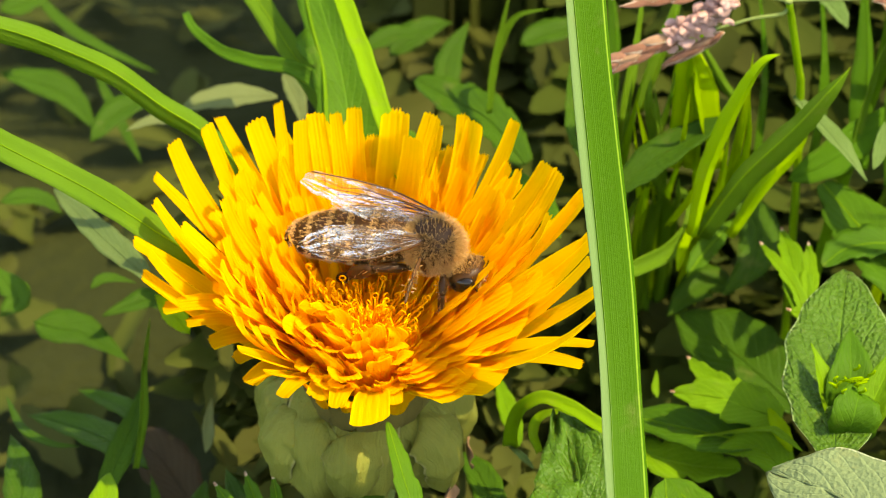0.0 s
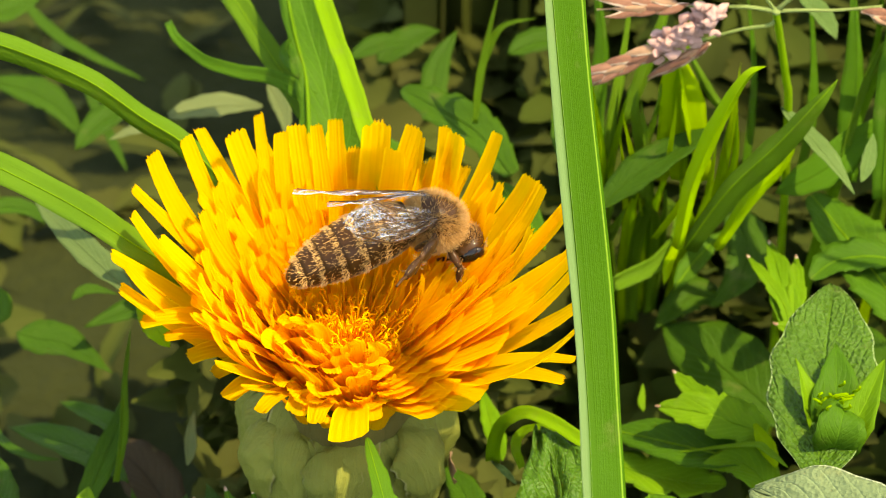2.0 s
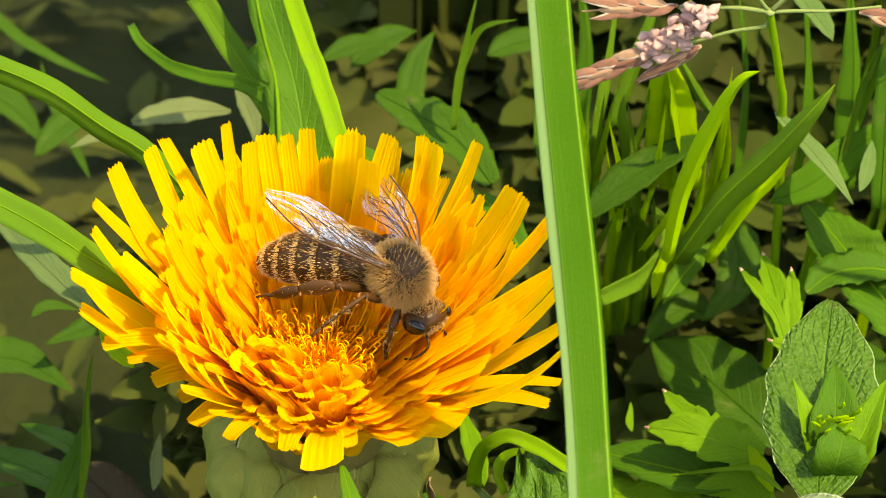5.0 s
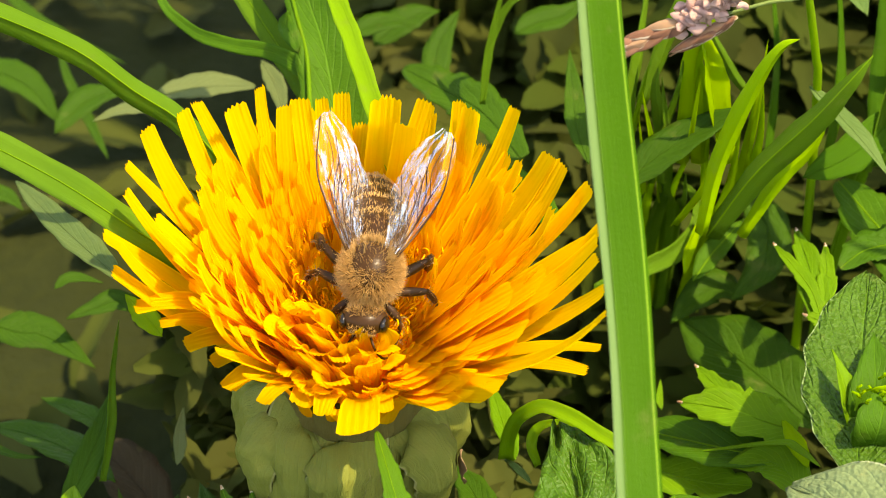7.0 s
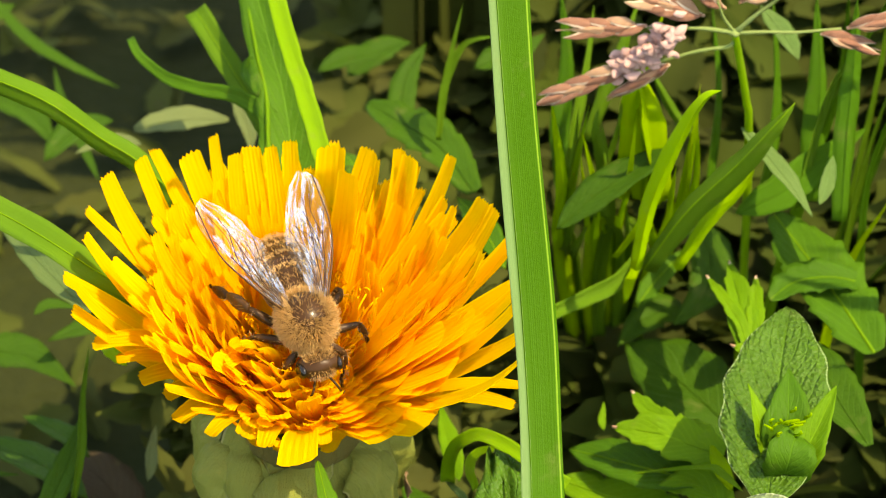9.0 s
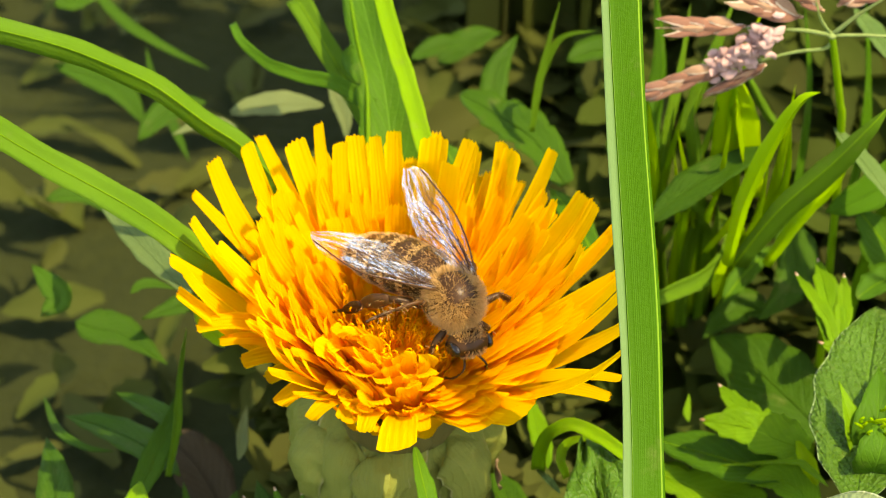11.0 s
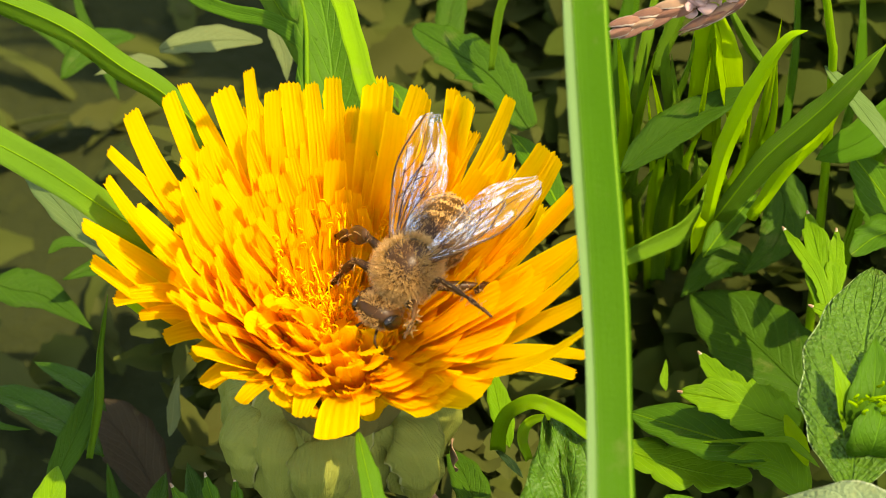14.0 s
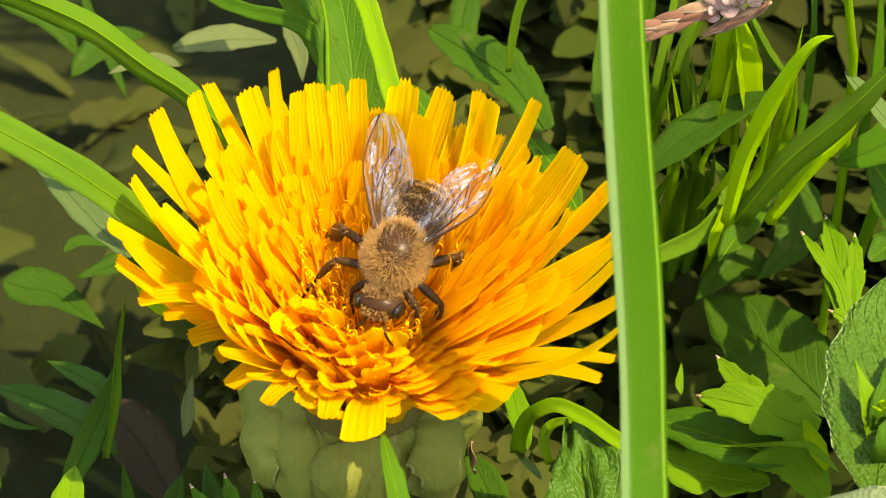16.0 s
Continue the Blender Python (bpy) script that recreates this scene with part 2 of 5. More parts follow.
HUSK = leaf_material("spikelet_husk_red", (0.1, 0.032, 0.02), (0.36, 0.19, 0.12), "parallel", 0.45, 0.1, (0.5, 0.25, 0.15), 1.2, rim=(0.68, 0.56, 0.42), rim_at=0.4)
HUSK_TAN = leaf_material("spikelet_husk_tan", (0.2, 0.09, 0.05), (0.5, 0.32, 0.19), "parallel", 0.5, 0.12, (0.5, 0.35, 0.2), rim=(0.7, 0.6, 0.44), rim_at=0.42)
ANTHER = leaf_material("anther_pink", (0.42, 0.2, 0.17), (0.72, 0.5, 0.43), "parallel", 0.6, 0.25, (0.6, 0.4, 0.38))
SOIL = soil_material()
# both greens are kept very dark, so that sunlit leaves still look shaded
UNDER = stuff_leaf_material("undergrowth_shade_green", (0.044, 0.048, 0.012), (0.052, 0.07, 0.011))
THICKET = stuff_leaf_material("thicket_shade_green", (0.03, 0.034, 0.008), (0.034, 0.056, 0.006))
CHITIN = skin_material("bee_chitin_dark", (0.018, 0.008, 0.0022), (0.062, 0.027, 0.007), 0.34, 1200.0, 0.0, 0.25, 0.05)
CHITIN_BROWN = skin_material("bee_chitin_brown", (0.034, 0.014, 0.004), (0.09, 0.04, 0.011), 0.38, 1200.0, 0.0, 0.25, 0.05)
EYE = skin_material("bee_eye_black", (0.004, 0.003, 0.002), (0.012, 0.008, 0.005), 0.22, 5000.0, 0.0, 0.12, 0.5)
FUZZ = hair_material("bee_fuzz_tan", (0.16, 0.075, 0.018), (0.66, 0.41, 0.14))
FUZZ_PALE = hair_material("bee_fuzz_pale", (0.45, 0.26, 0.07), (0.78, 0.52, 0.2))
MEMBRANE = wing_material()


# ---- building helpers ----
def part(name, bm, material, parent=None, label="", at=None, smooth=True, category="", kind="", group=""):
    """Links a bmesh, given in plan units, as one mesh object under a thing or a part."""
    mesh = bpy.data.meshes.new(name)
    for vert in bm.verts:
        vert.co *= U
    if smooth:
        for face in bm.faces:
            face.smooth = True
    bm.to_mesh(mesh)
    bm.free()
    mesh.materials.append(material)
    ob = new(name, mesh)
    if parent:
        ob.parent = parent
    if at is not None:
        ob.location = Vector(at) * U
    return tagged(ob, label, category, group, kind)


def bm_mesh(name, bm, material):
    """A mesh in plan units that several parts may share."""
    mesh = bpy.data.meshes.new(name)
    for vert in bm.verts:
        vert.co *= U
    for face in bm.faces:
        face.smooth = True
    bm.to_mesh(mesh)
    bm.free()
    mesh.materials.append(material)
    return mesh


def empty(name, label, category, at=(0, 0, 0), group=""):
    ob = new(name)
    ob.empty_display_size = 0.002
    ob.location = Vector(at) * U
    return tagged(ob, label, category, group)


def curve_points(ctrl, n):
    """n + 1 points on a smooth curve through the control points."""
    pts = [Vector(p) for p in ctrl]
    pts = [pts[0] * 2 - pts[1], *pts, pts[-1] * 2 - pts[-2]]
    spans, out = len(pts) - 3, []
    for i in range(n + 1):
        s = min(i / n * spans, spans - 1e-6)
        k, t = int(s), s - int(s)
        a, b, c, d = pts[k:k + 4]
        out.append(0.5 * (2 * b + (c - a) * t + (2 * a - 5 * b + 4 * c - d) * t * t + (3 * b - a - 3 * c + d) * t ** 3))
    return out


def grass_profile(v):
    return min(1.0, 0.7 + v) * (1 - max(0, v - 0.45) / 0.55) ** 0.75


def oval_profile(v):
    return max(0.02, math.sin(math.pi * min(1, v * 0.96 + 0.03)) ** 0.72)


def lance_profile(v):
    return max(0.02, math.sin(math.pi * v ** 0.8) ** 0.9)


def toothed_profile(v):
    saw = (v * 6.0) % 1.0
    return max(0.03, math.sin(math.pi * min(1, v * 0.93 + 0.06)) ** 0.62) * (0.86 + 0.16 * saw)


def scalloped_profile(v):
    saw = abs(math.sin(v * 3.5 * math.pi)) ** 0.7
    return max(0.03, math.sin(math.pi * min(1, v * 0.93 + 0.06)) ** 0.62) * (0.72 + 0.36 * saw)


def lobe_profile(v):
    """A broad lobe with three forward teeth a side."""
    body = max(0.02, math.sin(math.pi * min(1, 0.12 + 0.86 * v)) ** 0.65)
    return body * (0.8 + 0.3 * ((v * 3.2 + 0.2) % 1.0))


def band_profile(v):
    return 1.0


def ribbon(ctrl, half, up, profile=grass_profile, n=22, cols=6, fold=0.25, wave=0.06, twist=0.0, seed=0, thick=0.07, curl=0.0, ripple=0.0, rib=0.0, crease=False):
    """A leaf blade along a curve: half is its half width, up the way its upper side faces, fold how far its sides rise from the midrib."""
    rng = random.Random(seed)
    phase = rng.random() * 9
    pts = curve_points(ctrl, n)
    bm = bmesh.new()
    uvs = bm.loops.layers.uv.new("UVMap")
    rows, coords = [], {}
    for i, p in enumerate(pts):
        v = i / n
        t = (pts[min(i + 1, n)] - pts[max(i - 1, 0)]).normalized()
        side = t.cross(Vector(up)).normalized()
        nrm = side.cross(t)
        if twist:
            turn = Matrix.Rotation(radians(twist) * v, 3, t)
            side, nrm = turn @ side, turn @ nrm
        w = half * profile(v)
        row = []
        for j in range(cols + 1):
            c = 2 * j / cols - 1
            edge = 1 + 0.05 * math.sin(v * 31 + phase + c)
            h = fold * abs(c - rib) ** 1.2 * w + wave * half * math.sin(v * 13 + phase + 2.0 * c) * abs(c) + curl * w * c * c
            h += ripple * half * noise.noise(Vector((c * 2.4 + phase, v * 9.0, phase)))
            vert = bm.verts.new(p + side * (c * w * edge) + nrm * h)
            coords[vert] = ((c + 1) / 2, v)
            row.append(vert)
        rows.append((row, nrm))
    for (a, _), (b, _) in zip(rows, rows[1:]):
        for j in range(cols):
            bm.faces.new((a[j], a[j + 1], b[j + 1], b[j]))
    if crease:
        for (a, _), (b, _) in zip(rows, rows[1:]):
            bm.edges.get((a[cols // 2], b[cols // 2])).smooth = False
    if thick:
        # the underside, a little below, joined round the rim
        lower = {}
        for row, nrm in rows:
            for j, vert in enumerate(row):
                inner = 0 < j < cols
                lower[vert] = bm.verts.new(vert.co - nrm * thick * (1.0 if inner else 0.5))
                coords[lower[vert]] = coords[vert]
        for (a, _), (b, _) in zip(rows, rows[1:]):
            for j in range(cols):
                bm.faces.new([lower[x] for x in (a[j], b[j], b[j + 1], a[j + 1])])
            for x, y in ((b[0], a[0]), (a[cols], b[cols])):
                bm.faces.new((y, x, lower[x], lower[y]))
        for j in range(cols):
            for row, flip in ((rows[0][0], False), (rows[-1][0], True)):
                x, y = (row[j + 1], row[j]) if not flip else (row[j], row[j + 1])
                bm.faces.new((x, y, lower[y], lower[x]))
    for face in bm.faces:
        for loop in face.loops:
            loop[uvs].uv = coords[loop.vert]
    return bm


def tube(ctrl, radius, n=14, sides=8, taper=1.0, bm=None, flat=None):
    """A round rod along a curve; radius may be a function of 0..1. flat squeezes it across that direction."""
    bm = bm or bmesh.new()
    uvs = bm.loops.layers.uv.verify()
    pts = curve_points(ctrl, n)
    rings = []
    side = None
    for i, p in enumerate(pts):
        t = (pts[min(i + 1, n)] - pts[max(i - 1, 0)]).normalized()
        if side is None:
            side = t.orthogonal().normalized()
        side = (side - t * side.dot(t)).normalized()
        other = t.cross(side)
        r = radius(i / n) if callable(radius) else radius * (1 + (taper - 1) * i / n)
        ring = []
        for k in range(sides):
            a = 2 * math.pi * k / sides
            off = side * math.cos(a) * r + other * math.sin(a) * r
            if flat is not None:
                off -= Vector(flat[0]) * off.dot(Vector(flat[0])) * flat[1]
            ring.append(bm.verts.new(p + off))
        rings.append(ring)
    for i, (a, b) in enumerate(zip(rings, rings[1:])):
        for k in range(sides):
            face = bm.faces.new((a[k], a[(k + 1) % sides], b[(k + 1) % sides], b[k]))
            for loop, uv in zip(face.loops, ((k, i), (k + 1, i), (k + 1, i + 1), (k, i + 1))):
                loop[uvs].uv = (uv[0] / sides, uv[1] / n)
    bm.faces.new(rings[0][::-1])
    bm.faces.new(rings[-1])
    return bm


def egg(size, at=(0, 0, 0), rings=14, sides=20, warp=0.0, seed=0):
    bm = bmesh.new()
    bmesh.ops.create_uvsphere(bm, u_segments=sides, v_segments=rings, radius=1.0, calc_uvs=True)
    for vert in bm.verts:
        bump = 1 + warp * noise.noise(vert.co * 2.3 + Vector((seed, seed, 0)))
        vert.co = Vector(a * b for a, b in zip(vert.co * bump, size)) + Vector(at)
    return bm


def hairs(roots, length, spread, width=0.05, seed=1, lean=(0, 0, 0)):
    """Fine tapered hairs on (place, normal) roots."""
    rng = random.Random(seed)
    bm = bmesh.new()
    uvs = bm.loops.layers.uv.new("UVMap")
    for p, nrm in roots:
        way = (nrm + Vector((rng.gauss(0, spread), rng.gauss(0, spread), rng.gauss(0, spread))) + Vector(lean)).normalized()
        side = way.orthogonal().normalized()
        side = Matrix.Rotation(rng.random() * 6.28, 3, way) @ side
        size = length * rng.uniform(0.6, 1.2)
        bend = Vector((rng.gauss(0, 0.12), rng.gauss(0, 0.12), rng.gauss(0, 0.12))) * size
        a, b = bm.verts.new(p - side * width), bm.verts.new(p + side * width)
        c, d = bm.verts.new(p + way * size * 0.55 + side * width * 0.7), bm.verts.new(p + way * size * 0.55 - side * width * 0.7)
        e = bm.verts.new(p + way * size + bend)
        for face, values in ((bm.faces.new((a, b, c, d)), (0, 0, 0.55, 0.55)), (bm.faces.new((d, c, e)), (0.55, 0.55, 1))):
            for loop, value in zip(face.loops, values):
                loop[uvs].uv = (0.5, value)
    return bm


# ---- ground ----
def build_ground():
    """One sheet of soil, fine and uneven near the flower, reaching the horizon."""
    steps = [0, 6, 12, 18, 24, 30, 36, 42, 50, 58, 66, 76, 88, 100, 120, 150, 200, 300, 600, 1500, 6000, 40000, 400000]
    line = [-s for s in steps[:0:-1]] + steps
    bm = bmesh.new()
    grid = []
    for y in line:
        row = []
        for x in line:
            far = max(abs(x), abs(y))
            z = 0.0 if far > 250 else 3.0 * noise.noise(Vector((x * 0.06, y * 0.06, 0))) + 1.2 * noise.noise(Vector((x * 0.21, y * 0.21, 3)))
            row.append(bm.verts.new((x, y + 20, z - 1.5)))
        grid.append(row)
    for a, b in zip(grid, grid[1:]):
        for k in range(len(line) - 1):
            bm.faces.new((a[k], a[k + 1], b[k + 1], b[k]))
    part("ground", bm, SOIL, None, "soil under the weeds, its colour darkened for shade", kind="structure", category="ground")


build_ground()


# ---- undergrowth that nobody could count ----
def build_undergrowth(name, count, seed, low, high, size, xr, yr, material, label, keep):
    rng = random.Random(seed)
    verts, faces = [], []
    for _ in range(count):
        x, y = rng.uniform(*xr), rng.uniform(*yr)
        z = rng.uniform(low, high)
        if not keep(x, y, z):
            continue
        az, lift = rng.uniform(0, 6.28), rng.uniform(-0.5, 0.9)
        along = Vector((math.cos(az) * math.cos(lift), math.sin(az) * math.cos(lift), math.sin(lift)))
        nrm = Vector((rng.gauss(0, 0.5), rng.gauss(-0.1, 0.5), 1)).normalized()
        side = along.cross(nrm).normalized()
        nrm = side.cross(along)
        length, half = size * rng.uniform(0.6, 1.5), size * rng.uniform(0.13, 0.3)
        first = len(verts)
        for i in range(10):
            v = i / 9
            w = half * max(0.03, math.sin(math.pi * (0.05 + 0.93 * v)) ** 0.7)
            p = Vector((x, y, z)) + along * length * (v - 0.4) - nrm * length * 0.25 * v * v
            for c in (-1, -0.45, 0, 0.45, 1):
                jag = 1 + 0.4 * ((i * 0.37 + half) % 1 - 0.5) * abs(c)
                verts.append((p + side * w * c * jag + nrm * (0.3 * abs(c) * w)) * U)
        for i in range(9):
            for k in range(4):
                a = first + i * 5 + k
                faces.append((a, a + 1, a + 6, a + 5))
    mesh = bpy.data.meshes.new(name)
    mesh.from_pydata([tuple(v) for v in verts], [], faces)
    mesh.polygons.foreach_set("use_smooth", [True] * len(faces))
    mesh.materials.append(material)
    return tagged(new(name, mesh), label, "foliage", kind="stuff")


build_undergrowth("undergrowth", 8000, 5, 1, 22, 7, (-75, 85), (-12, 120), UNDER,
                  "dense weed leaves above the soil, green darkened for shade", lambda x, y, z: z < (2.2 if x < 8 else 8))
build_undergrowth("undergrowth", 700, 10, 5, 20, 8, (-2, 26), (52, 95), UNDER, "weed leaves far behind the bloom, green darkened for shade", lambda x, y, z: True)
# added cover, mostly hidden by the bloom, that keeps sun off the ground
build_undergrowth("undergrowth", 1200, 8, 3, 24, 5.5, (-12, 15), (9, 46), UNDER, "weed leaves added behind the stem, mostly hidden, to shade the ground", lambda x, y, z: True)

# added taller leaves, unseen behind the bloom, that cast shade to the left
build_undergrowth("undergrowth", 4200, 9, 24, 54, 6, (-13, 13), (22, 50), UNDER, "tall hidden weed leaves added behind the bloom to shade the ground",
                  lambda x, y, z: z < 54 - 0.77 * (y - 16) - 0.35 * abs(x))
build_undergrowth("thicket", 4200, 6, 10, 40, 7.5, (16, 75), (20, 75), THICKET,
                  "dense weed leaves behind the grass, green darkened for half shade", lambda x, y, z: 0.35 * (y - 20) + 10 < z < 0.35 * (y - 20) + 20 - max(0, 30 - x) * 0.5)


def build_tall_grass():
    """Tall blades added behind and beside the view, mostly unseen, to shade the weeds round the bloom."""
    rng = random.Random(31)
    verts, faces = [], []
    for k in range(208):
        x, y = (rng.uniform(5, 75), rng.uniform(78, 115)) if k < 170 else (rng.uniform(57, 80), rng.uniform(-25, 45))
        lean, az = rng.uniform(2, 26 if k < 170 else 5), rng.uniform(0, 6.28)
        half, height = rng.uniform(1.2, 2.4), rng.uniform(85, 150) if k < 170 else rng.uniform(60, 112)
        side = Vector((math.cos(az + 1.57), math.sin(az + 1.57), 0)) * half
        first = len(verts)
        for i in range(8):
            v = i / 7
            p = Vector((x + math.cos(az) * lean * v * v, y + math.sin(az) * lean * v * v, height * v - 1))
            for c in (-1, 0, 1):
                verts.append(tuple((p + side * c * (1 - v ** 2.5)) * U))
        for i in range(7):
            for k in range(2):
                a = first + i * 3 + k
                faces.append((a, a + 1, a + 4, a + 3))
    mesh = bpy.data.meshes.new("meadow_grass")
    mesh.from_pydata(verts, [], faces)
    mesh.materials.append(UNDER)
    tagged(new("meadow_grass", mesh), "tall grass added mostly out of view to shade the weeds", "grass", kind="stuff")


build_tall_grass()


# ---- the dandelion ----
def petal_mesh(base, tip, bulge, half, facing, n=9, tooth=0.2, seed=0, roll=0.1, hook=0.0, blunt=0.12, wring=0.12, narrow=0.7, pinch=None, lip=0.16):
    """A flat strap floret from base to tip: five long pleats, lifted edges, and an end cut square into five teeth."""
    rng = random.Random(seed)
    base, tip = Vector(base), Vector(tip)
    along = (tip - base)
    length = along.length
    along.normalize()
    side0 = along.cross(Vector(facing)).normalized()
    nrm0 = side0.cross(along)
    skew, twist, lop, slim = rng.uniform(-0.06, 0.06) * length, rng.gauss(0, wring), rng.uniform(-0.5, 0.5), rng.uniform(0.25, 1.05)
    pinch = slim if pinch is None else pinch
    cols = 10
    bm = bmesh.new()
    uvs = bm.loops.layers.uv.new("UVMap")
    rows, coords = [], {}
    for i in range(n + 1):
        v = (i / n) ** 0.85
        bend = max(0, v - 0.62) ** 2
        p = base + along * length * (v - 0.9 * abs(hook) * bend) - nrm0 * bulge * length * 2 * v * (1 - v) + side0 * skew * math.sin(math.pi * v) - nrm0 * hook * length * 2.2 * bend
        turn = Matrix.Rotation(twist * v, 3, along)
        side, nrm = turn @ side0, turn @ nrm0
        w = half * (narrow + (1 - narrow) * min(1, v * 1.5)) * (1 - pinch * max(0, v - 0.5))
        row = []
        for j in range(cols + 1):
            c = 2 * j / cols - 1
            h = w * (roll * c * c * (1.4 - 0.6 * v) + lip * abs(c) ** 5) + (0.014 * half if j % 2 else -0.014 * half)
            q = p + side * c * w + nrm * h
            if v > 0.85:
                q -= along * (blunt * w * c * c + lop * 0.4 * w * c) * (v - 0.85) / 0.15
            if i == n and j % 2 == 1:
                q += along * tooth * rng.uniform(0.5, 1.4) + nrm * tooth * rng.uniform(-0.2, 0.6)
            vert = bm.verts.new(q)
            coords[vert] = ((c + 1) / 2, v)
            row.append(vert)
        rows.append(row)
    for a, b in zip(rows, rows[1:]):
        for j in range(cols):
            bm.faces.new((a[j], a[j + 1], b[j + 1], b[j]))
    for face in bm.faces:
        for loop in face.loops:
            loop[uvs].uv = coords[loop.vert]
    return bm


def bract_profile(v):
    wide = min(1.0, 0.6 + 1.5 * v) * (1 - 0.5 * max(0, v - 0.5))
    return wide if v < 0.8 else max(0.06, wide * (1 - ((v - 0.8) / 0.2) ** 2) ** 0.5)


MIDDLE = Vector((1.0, 0.0, 49.0))  # top of the receptacle

# outer florets behind and before the disc: azimuth, distance of the tip from the stem, its height
RIM_BACK = (
    (178, 16.0, 59.5), (167, 15.2, 60.5), (158, 16.0, 61.0), (148, 16.5, 62.0), (138, 15.1, 62.5), (131, 15.4, 62.5),
    (126, 13.6, 62.5), (115, 14.7, 62.5), (111, 12.2, 62.5), (104, 12.2, 62.5), (97, 11.9, 62.5), (90, 12.7, 62.5),
    (75, 12.3, 62.5), (62, 10.3, 62.5), (63, 13.0, 62.5), (54, 14.4, 62.5), (48, 14.7, 62.5), (41, 16.4, 62.5),
    (29, 17.5, 60.0), (25, 17.6, 60.0),
)
RIM_FRONT = (
    (17, 17.5, 60.0), (15, 18.4, 60.0), (3, 17.8, 60.0), (-9, 17.9, 60.0), (-28, 20.5, 60.0), (-18, 17.8, 53.0),
    (-31, 12.8, 52.3), (-55, 9.2, 52.9), (-83, 11.1, 52.9), (-109, 8.1, 52.0), (-156, 9.4, 52.5), (-177, 15.4, 57.5),
    (-168, 12.1, 55.5), (-162, 10.8, 54.0), (-178, 15.6, 58.6), (-172, 13.6, 56.6), (-14, 18.6, 58.5), (-3, 17.6, 60.0),
    (-22, 18.9, 56.5), (-70, 9.2, 52.4), (-97, 9.2, 52.6), (-122, 9.6, 52.8), (-137, 10.2, 53.2), (-44, 11.4, 53.2),
)


def rim(az):
    """Distance and height of the bloom's rim at an azimuth in degrees."""
    front = max(0.0, -math.sin(radians(az)))
    return 15.6 + 1.6 * math.cos(radians(az)) - 4.2 * front, 61.5 - 6.0 * front ** 1.5 - 1.0 * abs(math.cos(radians(az)))


